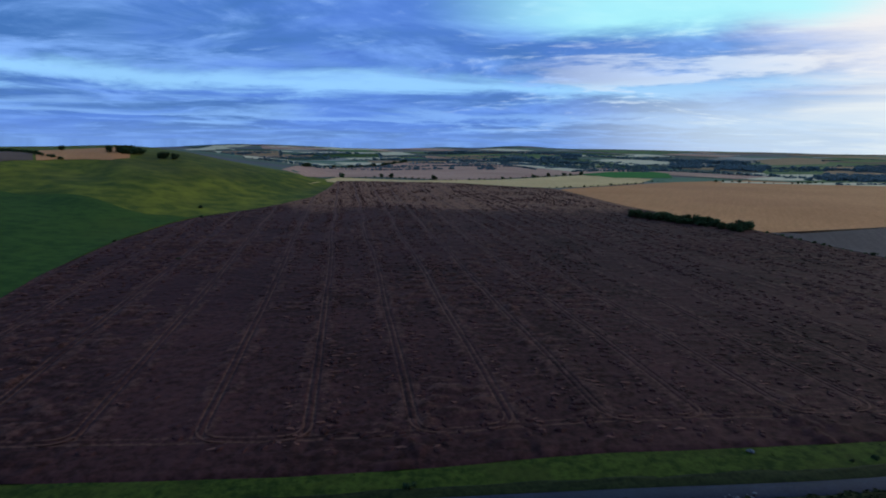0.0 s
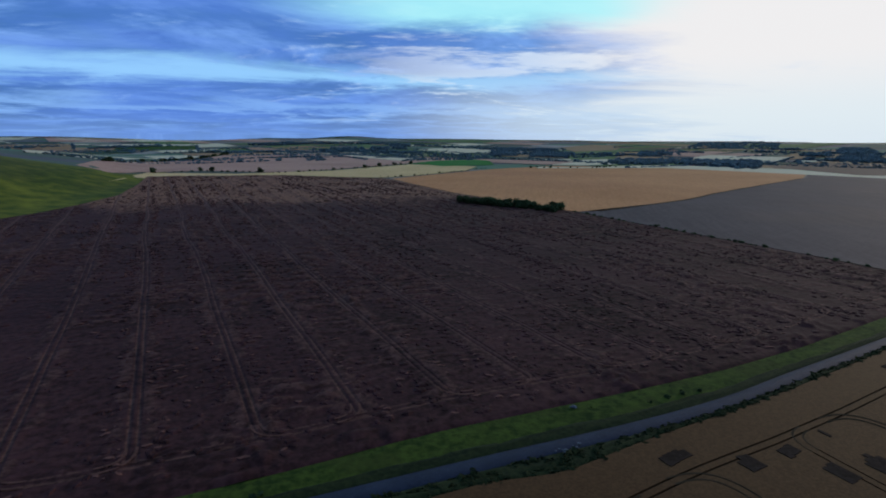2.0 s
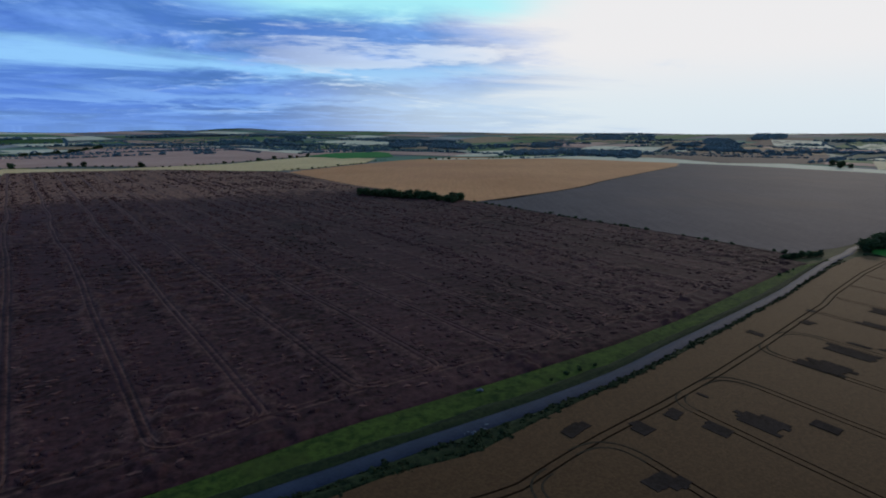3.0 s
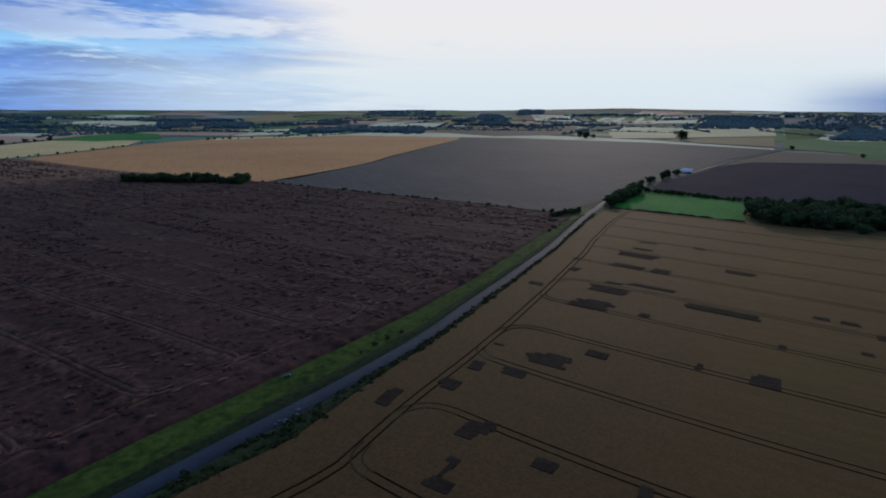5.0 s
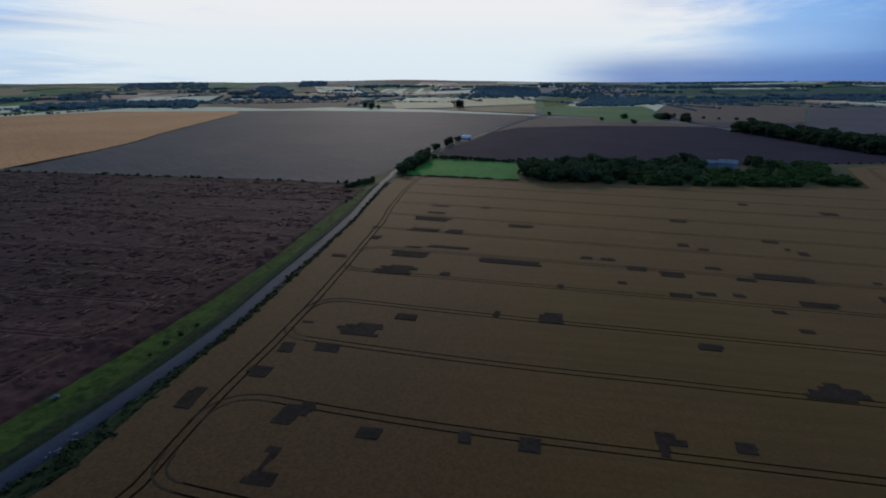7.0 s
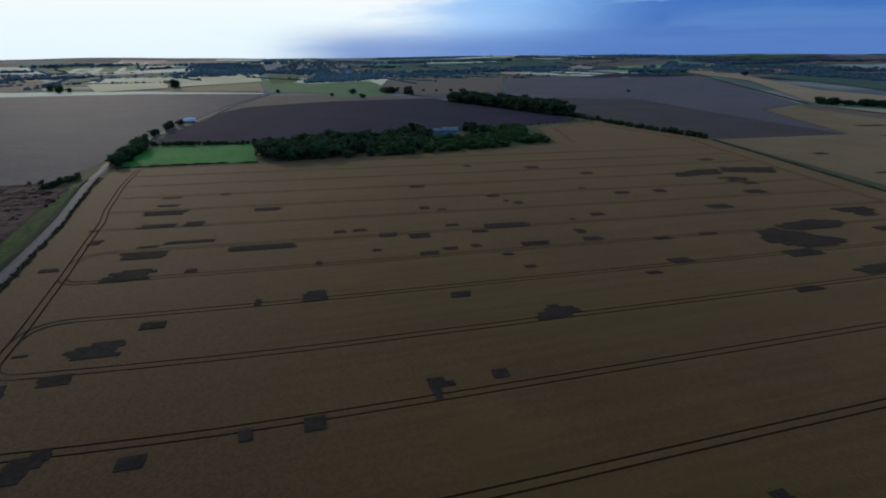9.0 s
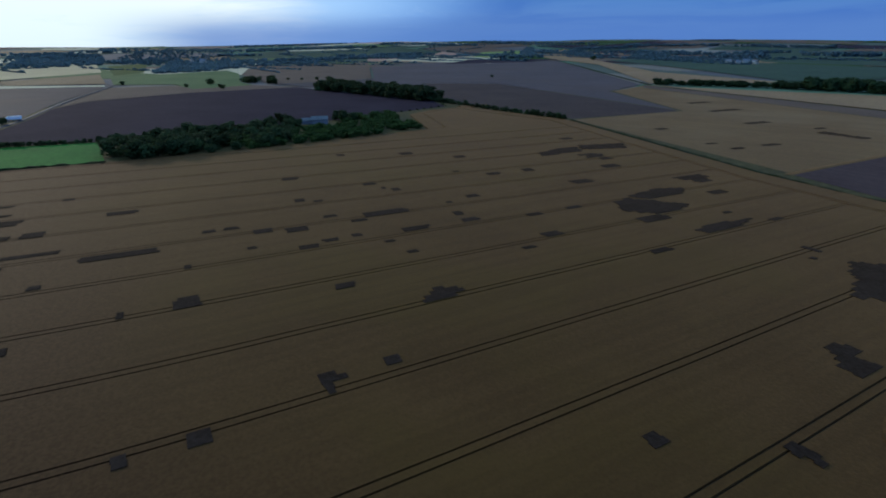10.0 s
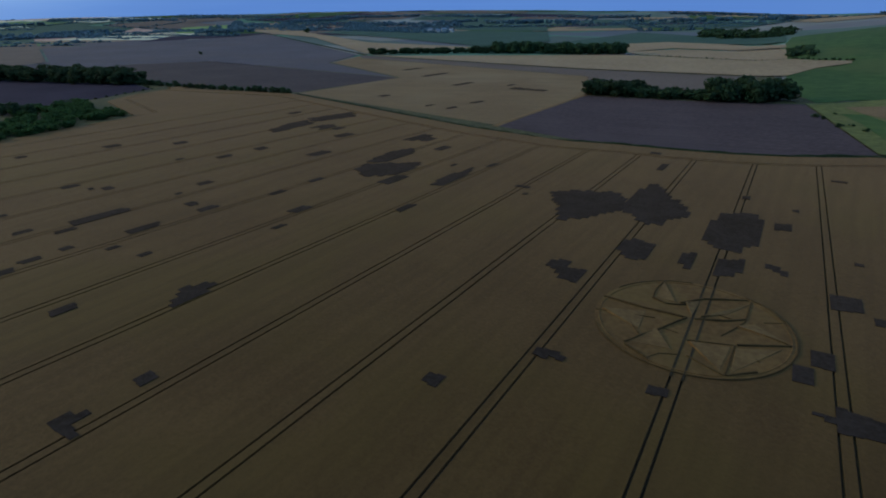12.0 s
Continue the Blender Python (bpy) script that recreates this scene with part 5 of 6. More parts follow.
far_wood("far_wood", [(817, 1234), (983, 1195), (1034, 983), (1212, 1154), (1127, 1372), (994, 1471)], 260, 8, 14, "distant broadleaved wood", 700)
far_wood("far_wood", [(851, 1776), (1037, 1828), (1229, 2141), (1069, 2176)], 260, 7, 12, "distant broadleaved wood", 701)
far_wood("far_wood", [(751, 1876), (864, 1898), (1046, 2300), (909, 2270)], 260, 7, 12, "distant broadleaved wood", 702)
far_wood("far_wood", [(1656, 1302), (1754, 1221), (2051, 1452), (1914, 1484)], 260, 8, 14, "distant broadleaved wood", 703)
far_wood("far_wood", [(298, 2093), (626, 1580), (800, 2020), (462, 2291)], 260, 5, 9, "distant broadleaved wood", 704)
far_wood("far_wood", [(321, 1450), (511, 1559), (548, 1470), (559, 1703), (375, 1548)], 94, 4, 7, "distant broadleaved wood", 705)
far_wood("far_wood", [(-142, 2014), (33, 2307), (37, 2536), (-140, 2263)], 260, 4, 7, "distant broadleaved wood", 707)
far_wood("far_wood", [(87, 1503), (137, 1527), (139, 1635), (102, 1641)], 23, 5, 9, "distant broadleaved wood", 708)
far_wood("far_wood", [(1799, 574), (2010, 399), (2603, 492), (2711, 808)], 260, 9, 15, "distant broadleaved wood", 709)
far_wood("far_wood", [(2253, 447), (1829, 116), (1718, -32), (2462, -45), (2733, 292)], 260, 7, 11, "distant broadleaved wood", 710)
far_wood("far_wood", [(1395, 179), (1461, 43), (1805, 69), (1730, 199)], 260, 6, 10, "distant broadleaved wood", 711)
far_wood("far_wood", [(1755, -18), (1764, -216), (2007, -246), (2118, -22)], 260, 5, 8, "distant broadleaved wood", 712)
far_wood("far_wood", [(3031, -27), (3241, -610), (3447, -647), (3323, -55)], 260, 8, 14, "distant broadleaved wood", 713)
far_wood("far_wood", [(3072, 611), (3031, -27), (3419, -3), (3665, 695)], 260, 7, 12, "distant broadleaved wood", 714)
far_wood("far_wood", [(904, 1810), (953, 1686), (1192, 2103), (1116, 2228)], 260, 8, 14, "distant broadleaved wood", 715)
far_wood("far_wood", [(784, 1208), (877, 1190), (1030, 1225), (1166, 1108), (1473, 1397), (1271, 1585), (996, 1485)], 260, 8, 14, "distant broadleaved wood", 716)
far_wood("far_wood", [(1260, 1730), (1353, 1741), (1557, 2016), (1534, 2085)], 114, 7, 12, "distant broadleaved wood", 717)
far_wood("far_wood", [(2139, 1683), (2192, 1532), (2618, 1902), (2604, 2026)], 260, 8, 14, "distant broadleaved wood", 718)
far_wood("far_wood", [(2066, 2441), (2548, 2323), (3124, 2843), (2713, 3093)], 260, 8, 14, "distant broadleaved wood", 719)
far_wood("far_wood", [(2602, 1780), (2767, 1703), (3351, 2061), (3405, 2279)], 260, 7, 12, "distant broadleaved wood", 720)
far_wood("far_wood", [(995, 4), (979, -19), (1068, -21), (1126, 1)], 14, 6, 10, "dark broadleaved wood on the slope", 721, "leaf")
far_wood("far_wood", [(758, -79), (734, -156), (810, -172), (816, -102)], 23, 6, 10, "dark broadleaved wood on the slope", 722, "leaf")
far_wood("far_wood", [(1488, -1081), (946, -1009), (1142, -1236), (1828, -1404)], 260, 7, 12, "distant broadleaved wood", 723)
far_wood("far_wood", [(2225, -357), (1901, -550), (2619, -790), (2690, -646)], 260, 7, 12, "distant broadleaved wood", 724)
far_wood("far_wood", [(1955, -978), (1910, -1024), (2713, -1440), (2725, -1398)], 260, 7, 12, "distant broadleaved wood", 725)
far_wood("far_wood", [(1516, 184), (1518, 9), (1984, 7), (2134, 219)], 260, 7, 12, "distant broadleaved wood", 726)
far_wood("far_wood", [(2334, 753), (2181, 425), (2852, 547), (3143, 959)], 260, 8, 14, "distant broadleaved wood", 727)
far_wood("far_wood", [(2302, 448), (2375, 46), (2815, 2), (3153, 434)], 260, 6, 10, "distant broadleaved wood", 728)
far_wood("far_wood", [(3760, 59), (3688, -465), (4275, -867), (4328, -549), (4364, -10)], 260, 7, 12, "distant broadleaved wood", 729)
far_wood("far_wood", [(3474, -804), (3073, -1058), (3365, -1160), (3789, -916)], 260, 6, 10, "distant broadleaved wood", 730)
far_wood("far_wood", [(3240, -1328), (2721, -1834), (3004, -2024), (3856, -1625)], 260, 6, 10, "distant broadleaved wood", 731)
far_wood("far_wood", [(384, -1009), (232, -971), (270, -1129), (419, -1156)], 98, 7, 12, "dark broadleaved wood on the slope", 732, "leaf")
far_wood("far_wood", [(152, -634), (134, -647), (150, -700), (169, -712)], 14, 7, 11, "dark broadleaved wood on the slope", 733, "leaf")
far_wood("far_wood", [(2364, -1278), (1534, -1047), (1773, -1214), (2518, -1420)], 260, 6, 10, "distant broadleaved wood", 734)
def far_hedge(pts, step, h0, h1, seed, mat="haze_leaf"):
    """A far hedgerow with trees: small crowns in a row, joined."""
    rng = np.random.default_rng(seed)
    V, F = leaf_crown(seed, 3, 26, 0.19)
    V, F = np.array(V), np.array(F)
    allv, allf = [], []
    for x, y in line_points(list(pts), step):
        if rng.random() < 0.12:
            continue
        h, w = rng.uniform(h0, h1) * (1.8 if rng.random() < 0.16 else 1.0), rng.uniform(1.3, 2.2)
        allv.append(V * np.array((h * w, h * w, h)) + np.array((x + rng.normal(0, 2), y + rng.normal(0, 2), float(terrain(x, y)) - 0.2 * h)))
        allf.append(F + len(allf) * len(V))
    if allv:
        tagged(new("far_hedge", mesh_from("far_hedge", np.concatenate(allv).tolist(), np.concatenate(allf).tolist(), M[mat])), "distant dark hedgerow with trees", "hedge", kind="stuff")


far_hedge(((-335, 1330), (-321, 1429), (-247, 1490), (-185, 1665), (-138, 1960)), 9, 4, 7, 901, "leaf")


def far_parcels(n, seed):
    """The rest of the far country, parcel by parcel: stubbles, grass and tilled land, most with a hedgerow on two sides."""
    rng = random.Random(seed)
    crops = (("tan", "dull tan stubble far off"), ("pale", "pale straw stubble far off"), ("dull", "dull green grass far off"), ("green", "light green meadow far off"), ("brown", "brown stubble far off"), ("lit_brown", "tan-brown stubble far off"), ("ley", "dark green grass far off"), ("plough", "dark tilled land far off"))
    for k in range(n):
        azimuth, r = rng.uniform(-188, 40), 1500 * 3.1 ** (rng.random() ** 0.85)
        cx, cy = polar(azimuth, r)
        if azimuth > 13 and r < 2350:
            continue
        tilt = radians(24 + rng.uniform(-16, 16)) + (math.pi / 2 if k % 2 else 0)
        a, b = rng.uniform(90, 230) * (1 + r / 6000), rng.uniform(50, 120) * (1 + r / 6000)
        ux, uy = math.cos(tilt), math.sin(tilt)
        skew = rng.uniform(-0.3, 0.3)
        U, W = np.meshgrid(np.linspace(-a, a, 7), np.linspace(-b, b, 5))
        U = U + W * skew
        X, Y = cx + ux * U - uy * W, cy + uy * U + ux * W
        mat, label = crops[rng.choice((0, 0, 1, 1, 1, 2, 3, 3, 4, 5, 5, 6) if azimuth > -112 else (0, 2, 2, 4, 4, 4, 6, 7))]
        tagged(new("field_far_parcel", grid_mesh("field_far_parcel", X, Y, terrain(X, Y) + 0.02 + 0.001 * (k % 170), M[mat])), label, "field", kind="structure")
        if k % 5 and r < 3300:
            far_hedge([(X[0, 0], Y[0, 0]), (X[0, -1], Y[0, -1]), (X[-1, -1], Y[-1, -1])][:2 + k % 2], 8, 3, 6, 1000 + k)


far_parcels(330, 33)
wood_rng = random.Random(21)
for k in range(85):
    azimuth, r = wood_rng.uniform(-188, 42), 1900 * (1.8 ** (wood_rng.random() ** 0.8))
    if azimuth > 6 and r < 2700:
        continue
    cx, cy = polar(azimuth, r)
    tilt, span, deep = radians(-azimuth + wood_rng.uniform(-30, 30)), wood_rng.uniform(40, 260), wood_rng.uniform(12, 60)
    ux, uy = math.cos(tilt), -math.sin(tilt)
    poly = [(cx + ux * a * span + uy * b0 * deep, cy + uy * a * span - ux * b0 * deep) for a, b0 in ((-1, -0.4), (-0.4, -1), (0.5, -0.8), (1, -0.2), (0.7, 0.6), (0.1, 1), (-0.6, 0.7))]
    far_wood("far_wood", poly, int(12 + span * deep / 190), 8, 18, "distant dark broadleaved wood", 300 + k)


# ---- crop circle trodden into the wheat ----
def crop_circle():
    cx, cy, rad = 34.6, -92.6, 17.8
    base = tagged(new("crop_circle"), "round pattern of flattened pale stems trodden into ripe wheat", "crop circle")
    bm = bmesh.new()
    bmesh.ops.create_circle(bm, cap_ends=True, radius=rad, segments=72, matrix=Matrix.Translation((cx, cy, CROP_TOP + 0.03)))
    part("flattened_floor", bm, M["laid_wheat"], base, "pale flattened straw floor")

    def ridge(pts, width, height, name="ridge", mat=None):
        bm = bmesh.new()
        prev = None
        for (x0, y0), (x1, y1) in zip(pts, pts[1:]):
            d = Vector((x1 - x0, y1 - y0, 0))
            s = Vector((-d.y, d.x, 0)).normalized() * width / 2
            n = max(1, int(d.length / 1.5))
            for i in range(n + 1):
                if i == 0 and prev:
                    continue
                p = Vector((x0, y0, CROP_TOP + 0.02)) + d * i / n
                k = random.uniform(0.75, 1.25)
                up = Vector((0, 0, height * k))
                now = [bm.verts.new(v) for v in (p - s * 1.3, p - s * 0.7 + up, p + s * 0.7 + up, p + s * 1.3)]
                if prev:
                    for q in range(3):
                        bm.faces.new((prev[q], prev[q + 1], now[q + 1], now[q]))
                prev = now
        # default ridge colour is darkened to read as a shadow line
        part(name, bm, mat or M["ridge_shade"], base)

    round_pts = [(cx + rad * math.cos(a), cy + rad * math.sin(a)) for a in np.linspace(0, 2 * math.pi, 73)]
    ridge(round_pts[8:52], 0.24, 0.14, "outer_ring")
    ridge(round_pts[58:70], 0.24, 0.14, "outer_ring")
    ridge([(cx + (p[0] - cx) * 0.955, cy + (p[1] - cy) * 0.955) for p in round_pts], 0.3, 0.10, "inner_ring", M["laid_wheat"])
    for line in (((39.0, -98.9), (36.2, -103.6), (29.1, -108.8)), ((35.9, -93.9), (38.2, -86.3), (41.0, -78.3)), ((34.5, -94.5), (30.1, -97.2), (27.1, -100.4)),
                 ((25.4, -90.2), (18.2, -96.0)), ((40.7, -77.7), (35.6, -75.9)), ((23.8, -79.7), (20.3, -84.0)), ((44.3, -97.5), (41.1, -96.8), (38.7, -98.2), (37.5, -99.9)),
                 ((52.1, -91.5), (43.8, -92.3), (35.9, -93.9))):
        ridge(line, 0.34, 0.30)
    for line in (((45.7, -106.3), (45.5, -101.5), (44.3, -97.5)), ((50.8, -85.6), (47.7, -86.8), (40.4, -90.0)), ((27.1, -100.4), (28.5, -108.6)), ((32.7, -99.0), (28.4, -98.9)),
                 ((25.1, -97.2), (18.3, -96.2)), ((25.7, -89.9), (24.0, -79.6)), ((32.8, -86.1), (25.7, -89.9)), ((35.8, -76.4), (34.8, -78.8), (32.1, -80.6)), ((30.8, -81.2), (24.2, -79.5)),
                 ((28.7, -91.5), (27.6, -95.8), (26.9, -99.7)), ((24.2, -101.5), (21.1, -103.9), (23.5, -106.3)), ((24.5, -89.1), (20.8, -87.3)), ((34.9, -87.4), (38.0, -87.3)), ((46.9, -88.7), (40.3, -82.6))):
        ridge(line, 0.24, 0.16)
    for tri in (((45.4, -105.6), (44.0, -98.2), (39.8, -98.4)), ((38.6, -86.3), (40.6, -79.0), (33.6, -81.3)), ((32.4, -85.6), (25.0, -80.2), (26.0, -88.9)),
                ((25.2, -88.6), (23.6, -80.6), (19.0, -93.9)), ((27.6, -96.6), (19.0, -96.8), (25.4, -99.8)), ((50.0, -86.6), (43.0, -91.4), (41.0, -84.0)),
                ((38.4, -99.6), (36.4, -102.6), (35.4, -95.2)), ((34.0, -95.6), (30.4, -100.4), (28.0, -108.0))):
        bm = bmesh.new()
        low = [bm.verts.new((x, y, CROP_TOP + 0.02)) for x, y in tri]
        top = [bm.verts.new((x * 0.94 + sum(p[0] for p in tri) * 0.02, y * 0.94 + sum(p[1] for p in tri) * 0.02, CROP_TOP + h)) for (x, y), h in zip(tri, (0.42, 0.08, 0.16))]
        bm.faces.new(top)
        for k in range(3):
            bm.faces.new((low[k], low[(k + 1) % 3], top[(k + 1) % 3], top[k]))
        part("swathe", bm, M["straw"], base, "combed triangular swathe of laid stems")
    for side in (-1, 1):
        bm = bmesh.new()
        low = [bm.verts.new((14.0 + side + o + float(lean(14.0)) * y, y, CROP_TOP + 0.05)) for y in (-73.6, -110.6) for k, o in enumerate((-0.21, 0.21))]
        top = [bm.verts.new(v.co + Vector((0, 0, 0.03))) for v in low]
        bm.faces.new([top[i] for i in (0, 1, 3, 2)])
        for p, q in ((0, 1), (1, 3), (3, 2), (2, 0)):
            bm.faces.new((low[p], low[q], top[q], top[p]))
        # coloured dark to match the shaded ruts it joins
        part("wheel_track", bm, M["rut"], base, "dark wheel track crossing the pattern")


crop_circle()


# ---- tractor turns at the headland: paired curved wheel tracks ----
def turn(corner, along, slope, size, mat, z, label, half=0.26):
    """A quarter turn from the headland track into a tramline: two curved wheel tracks."""
    a, b2 = corner - slope * size, corner - along * size
    base = tagged(new("tractor_turn"), label, "wheel track", "tractor turns")
    for side in (-1, 1):
        bm = bmesh.new()
        prev = None
        for i in range(15):
            t = i / 14
            p = a * (1 - t) ** 2 + corner * 2 * t * (1 - t) + b2 * t * t
            d = ((corner - a) * (1 - t) + (b2 - corner) * t).normalized()
            n = Vector((-d.y, d.x))
            m = p + n * side
            now = [bm.verts.new((*(m + n * o), z + dz0)) for o, dz0 in ((-half - 0.04, -0.06), (-half, 0.0), (half, 0.0), (half + 0.04, -0.06))]
            if prev:
                for q in range(3):
                    bm.faces.new((prev[q], now[q], now[q + 1], prev[q + 1]))
            prev = now
        part("wheel_track", bm, mat, base)


def turn_tracks():
    for x0 in TRAMS:
        if not 0 < x0 < 200:
            continue
        x0 = float(x0)
        y1 = float(np.interp(x0, TOP_X, TOP_Y))
        for _ in range(8):
            y1 = float(np.interp(float(tram_x(x0, y1)), TOP_X, TOP_Y))
        y1 -= 13.2
        corner = Vector((float(tram_x(x0, y1)), y1))
        along = Vector((float(tram_x(x0, y1) - tram_x(x0, y1 - 10)) / 10, 1)).normalized()
        slope = Vector((1, (float(np.interp(corner.x + 9, TOP_X, TOP_Y)) - float(np.interp(corner.x - 9, TOP_X, TOP_Y))) / 18)).normalized()
        reach = float(turn_size(x0))
        if reach < 10:
            slope = -slope
        # the dark soil colour gives these raised strips the shade of ruts
        turn(corner, along, slope, reach, M["rut"], CROP_TOP, "curved pair of tractor wheel tracks at the headland", 0.2)
    for k, q in enumerate(trams):
        if not -120 < q < 240:
            continue
        q = float(q)
        y1 = 130.0
        for _ in range(10):
            y1 = float(np.interp(float(bean_x(q, y1)), BEAN_EDGE_X, BEAN_EDGE_Y)) + 14.0
        corner = Vector((float(bean_x(q, y1)), y1))
        slope = Vector((1, (float(np.interp(corner.x + 9, BEAN_EDGE_X, BEAN_EDGE_Y)) - float(np.interp(corner.x - 9, BEAN_EDGE_X, BEAN_EDGE_Y))) / 18)).normalized()
        if k % 2 == 0:
            slope = -slope
        turn(corner, Vector((0.18, -1)).normalized(), slope, 6.5, M["trodden"], 0.50, "curved pair of wheel tracks pressed into the bean crop", 0.3)


turn_tracks()

# ---- farm tracks ----
tagged(ribbon("farm_track", ((384, -231), (283, -221.5), (191, -213.5), (150, -213), (136, -216.5), (115, -223.5), (92, -228.5), (72, -234.5), (54, -243.5), (30, -262), (-30, -282)), (-1.5, -0.9, -0.3, 0.3, 0.9, 1.5), (0.05, 0.7, 0.4, 0.4, 0.7, 0.05), M["weeds"], 4.0, 0.25, 4), "overgrown green farm track between crops", "track", kind="structure")
tagged(ribbon("field_edge_track", ((186, -222), (196, -285), (204, -344)), (-2.2, -1.6, 1.6, 2.2), (0.05, 0.25, 0.25, 0.05), M["straw"], 4.0, 0.15, 5), "pale bare track along the dark field", "track", kind="structure")
tagged(ribbon("field_boundary", ((281, 437), (433, 502), (521, 555), (700, 650), (880, 743)), (-1.6, -0.7, 0.7, 1.6), (0.15, 0.5, 0.5, 0.15), M["soil"], 8.0, 0.4, 6), "low weedy boundary between two stubble fields", "boundary", kind="structure")
tagged(ribbon("hedge_bank", ((299, 176), (292, 231), (255, 442)), (-1.8, -0.9, 0.9, 1.8), (0.1, 0.5, 0.5, 0.1), M["weeds"], 5.0, 0.4, 12), "grassy bank under a thin hedge", "bank", kind="structure")
tagged(ribbon("lane_hedge", ((335, 157), (341, 118), (342, 80)), (-1.3, -0.8, 0.8, 1.3), (0.1, 1.3, 1.3, 0.1), M["weeds"], 3.0, 0.3, 7), "low dark hedge between paddock and wheat", "hedge", kind="structure")
tagged(ribbon("crop_margin", ((631, -503), (900, -615), (1200, -742), (1600, -908)), (-1.8, -1, 1, 1.8), (0.1, 0.8, 0.8, 0.1), M["weeds"], 6.0, 0.4, 9), "dark weedy margin between crops", "boundary", kind="structure")


# ---- heaps of pale rubble beside the lane ----
def rubble_heap(x, y, n, seed, label):
    rng = random.Random(seed)
    base = tagged(new("rubble_heap"), label, "rubble", "rubble heaps")
    for k in range(n):
        bm = bmesh.new()
        bmesh.ops.create_icosphere(bm, subdivisions=1, radius=rng.uniform(0.18, 0.42))
        for v in bm.verts:
            v.co = Vector((v.co.x * rng.uniform(0.9, 1.5), v.co.y * rng.uniform(0.8, 1.2), v.co.z * rng.uniform(0.5, 0.8)))
        bmesh.ops.rotate(bm, verts=bm.verts[:], matrix=Matrix.Rotation(rng.uniform(0, 6.28), 3, "Z"))
        bmesh.ops.translate(bm, verts=bm.verts[:], vec=(rng.gauss(0, 0.7), rng.gauss(0, 0.35), 0.14 + 0.10 * (k % 3)))
        part("stone", bm, M["stone"], base)
    base.matrix_world = pose(x, y, float(terrain(x, y)) + 0.45, 0, 0, 10)


rubble_heap(68, 111, 9, 3, "small heap of pale grey rubble on the grass verge")
rubble_heap(55.5, 94.6, 8, 4, "pale rubble scattered among weeds beside the lane")
rubble_heap(59.5, 95.4, 5, 5, "pale rubble scattered among weeds beside the lane")

# ---- house in the wood ----
def box(bm, x0, x1, y0, y1, z0, z1):
    v = [bm.verts.new(p) for p in ((x0, y0, z0), (x1, y0, z0), (x1, y1, z0), (x0, y1, z0), (x0, y0, z1), (x1, y0, z1), (x1, y1, z1), (x0, y1, z1))]
    for f in ((0, 3, 2, 1), (4, 5, 6, 7), (0, 1, 5, 4), (1, 2, 6, 5), (2, 3, 7, 6), (3, 0, 4, 7)):
        bm.faces.new([v[i] for i in f])


def gable(bm, x0, x1, y0, y1, z0, z1, thick=0.25):
    """Two roof slopes with thickness, ridge along x."""
    m = (y0 + y1) / 2
    for ya in (y0, y1):
        a = [(x0, ya, z0), (x1, ya, z0), (x1, m, z1), (x0, m, z1)]
        lo = [bm.verts.new(p) for p in a]
        hi = [bm.verts.new((p[0], p[1], p[2] + thick)) for p in a]
        bm.faces.new(lo)
        bm.faces.new(hi)
        for k in range(4):
            bm.faces.new((lo[k], lo[(k + 1) % 4], hi[(k + 1) % 4], hi[k]))


def farm_building(x, y, turn):
    base = tagged(new("farm_building"), "low grey farm building with pale metal roofs among trees", "building")
    for dx, dy, length, deep, eave, ridge_z in ((0, 0, 12, 7, 3.4, 5.6), (10, -2, 8, 6, 2.6, 4.2)):
        bm = bmesh.new()
        box(bm, dx - length / 2, dx + length / 2, dy - deep / 2, dy + deep / 2, 0, eave)
        w = part("wall", bm, M["wall"], base)
        bm = bmesh.new()
        gable(bm, dx - length / 2 - 0.5, dx + length / 2 + 0.5, dy - deep / 2 - 0.5, dy + deep / 2 + 0.5, eave - 0.1, ridge_z)
        part("roof", bm, M["roof"], base, "pale corrugated metal roof")
        for k in range(3):
            bm = bmesh.new()
            u = dx - length / 2 + length * (k + 0.5) / 3
            box(bm, u - 0.6, u + 0.6, dy - deep / 2 - 0.06, dy - deep / 2 + 0.02, 1.2, 2.5)
            part("window", bm, M["glass"], w, "dark window")
    base.matrix_world = pose(x, y, GROUND + 0.1, 0, 0, turn)


farm_building(449, -48, 78)


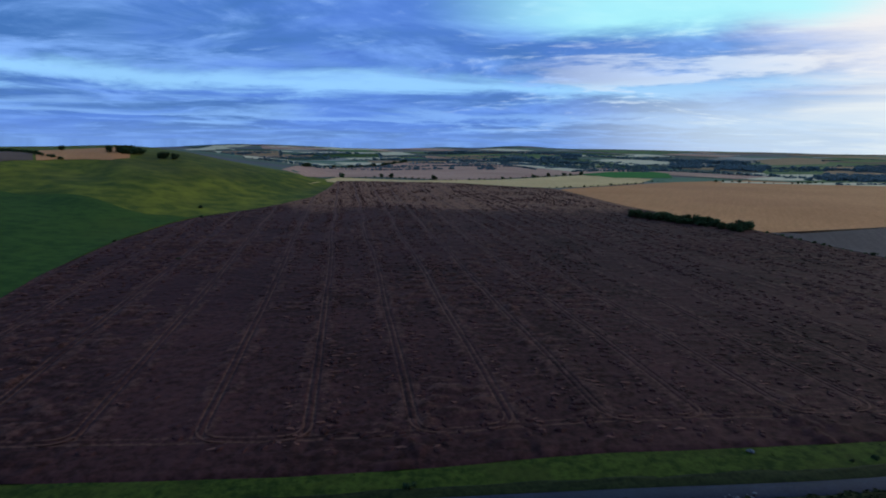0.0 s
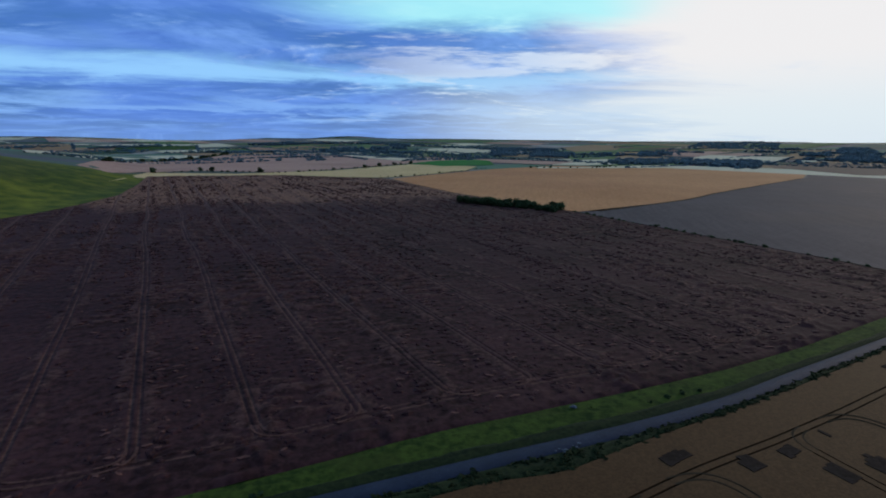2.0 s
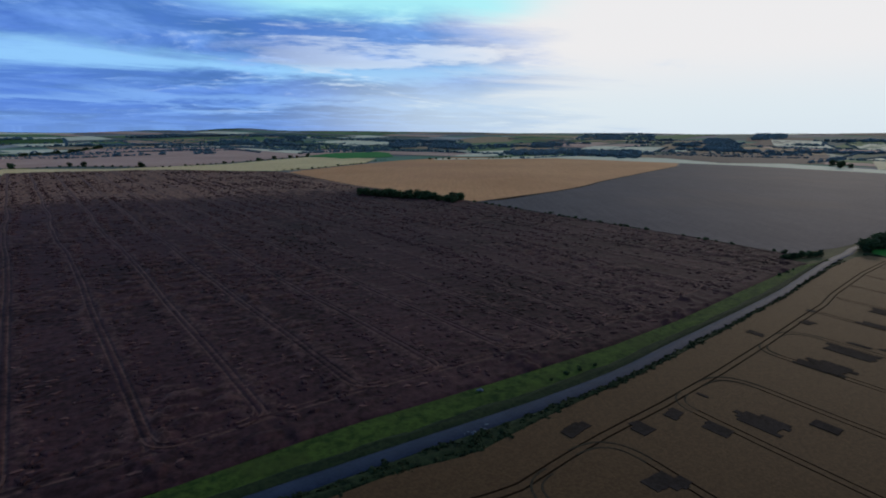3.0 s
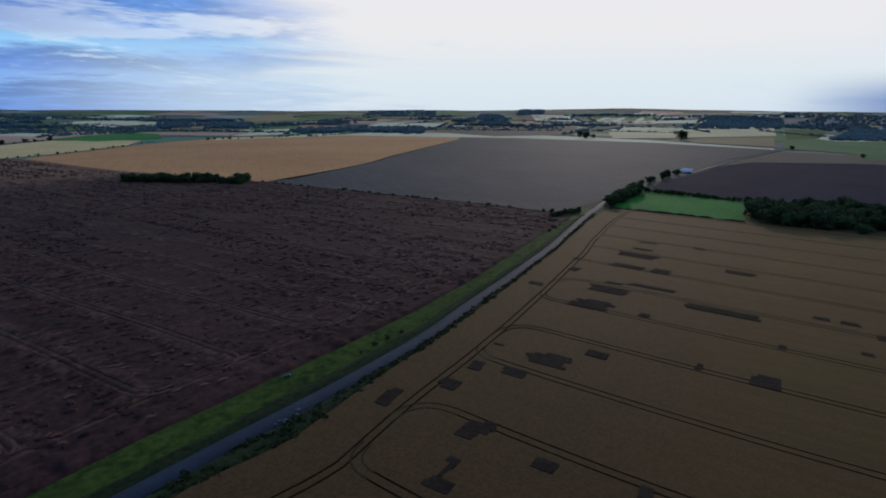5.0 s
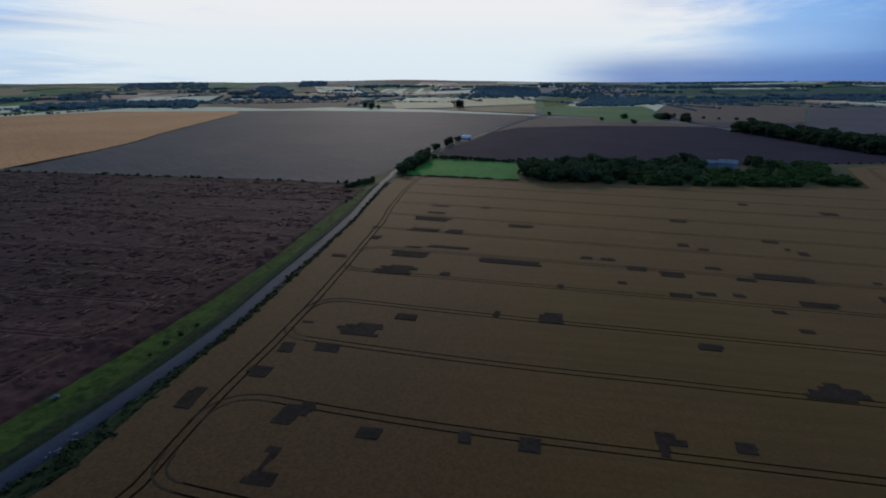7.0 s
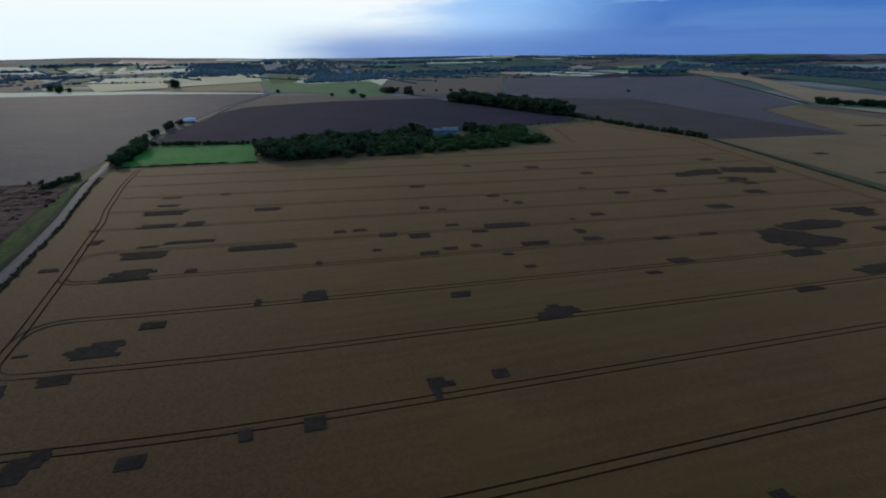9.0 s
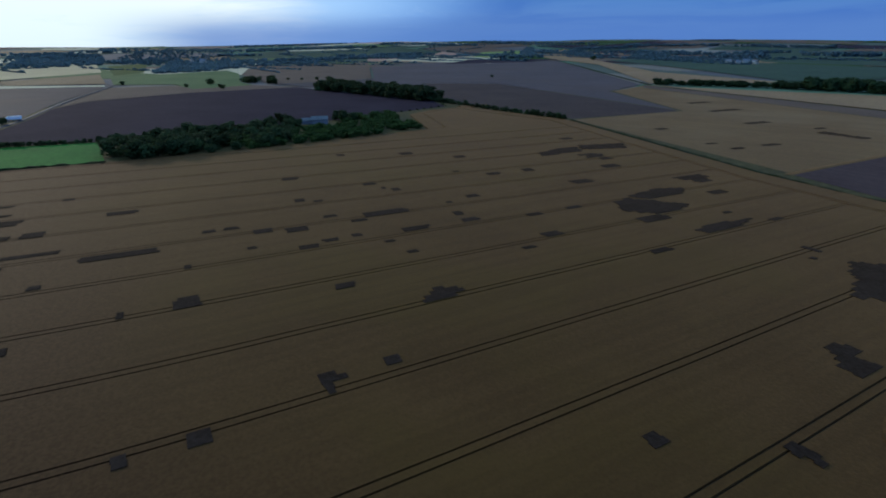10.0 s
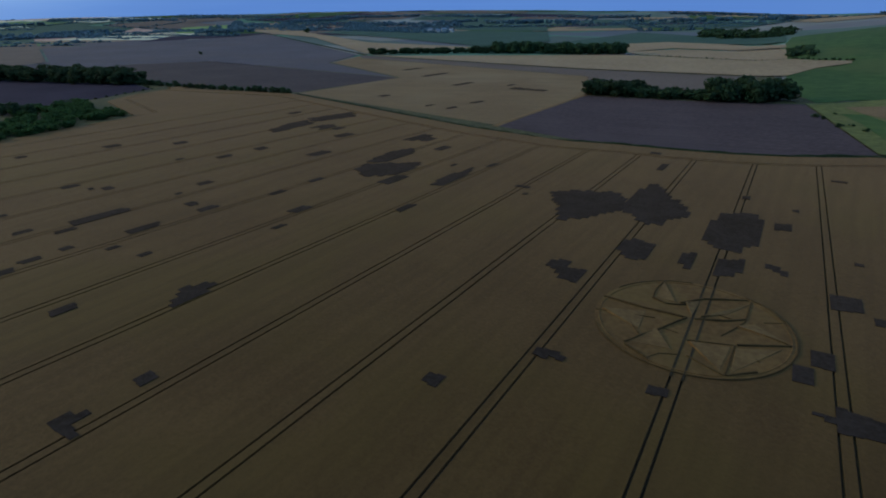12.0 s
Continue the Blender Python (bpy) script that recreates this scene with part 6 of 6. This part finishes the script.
def lorry(x, y, turn):
    base = tagged(new("lorry"), "white box lorry parked beside the lane", "lorry")
    bm = bmesh.new()
    box(bm, -7.4, 2.2, -1.25, 1.25, 1.0, 3.8)
    bmesh.ops.bevel(bm, geom=bm.edges[:], offset=0.08, segments=2, affect="EDGES")
    part("cargo_box", bm, M["white"], base, "white cargo box")
    bm = bmesh.new()
    box(bm, 2.4, 4.3, -1.15, 1.15, 0.6, 2.9)
    bmesh.ops.bevel(bm, geom=bm.edges[:], offset=0.2, segments=3, affect="EDGES")
    cab = part("cab", bm, M["white"], base)
    bm = bmesh.new()
    box(bm, 4.25, 4.34, -0.95, 0.95, 1.8, 2.6)
    part("windscreen", bm, M["glass"], cab, "dark windscreen")
    bm = bmesh.new()
    box(bm, -7.2, 3.8, -0.9, 0.9, 0.65, 1.0)
    part("chassis", bm, M["rubber"], base, "dark chassis")
    for wx in (-6.0, -4.9, -1.2, 3.2):
        for wy in (-1.0, 1.0):
            bm = bmesh.new()
            bmesh.ops.create_cone(bm, cap_ends=True, segments=20, radius1=0.5, radius2=0.5, depth=0.35, matrix=pose(wx, wy, 0.5, 90))
            part("wheel", bm, M["rubber"], base)
    base.matrix_world = pose(x, y, float(terrain(x, y)) + 0.12, 0, 0, turn)


lorry(582, 194.5, 96)


def far_house(x, y, turn, size):
    base = tagged(new("farmhouse"), "small distant house with pale walls and a grey roof", "house", "far houses")
    bm = bmesh.new()
    box(bm, -6, 6, -4, 4, 0, 5)
    part("wall", bm, M["render"], base)
    bm = bmesh.new()
    gable(bm, -6.4, 6.4, -4.5, 4.5, 4.9, 8.2)
    roof = part("roof", bm, M["wall"], base, "grey pitched roof")
    bm = bmesh.new()
    box(bm, 4.0, 5.2, -0.5, 0.5, 7.0, 9.6)
    part("chimney", bm, M["wall"], roof)
    base.matrix_world = pose(x, y, float(terrain(x, y)) + 0.3, 0, 0, turn) @ Matrix.Scale(size, 4)


for x, y, turn0, size in ((1054, -1056, 20, 1.1), (1022, -1048, 80, 1.0), (1032, -1083, 50, 1.2), (1000, -1074, 10, 1.0), (2158, 116, 70, 1.6), (2175, 150, 20, 1.5)):
    far_house(x, y, turn0, size)
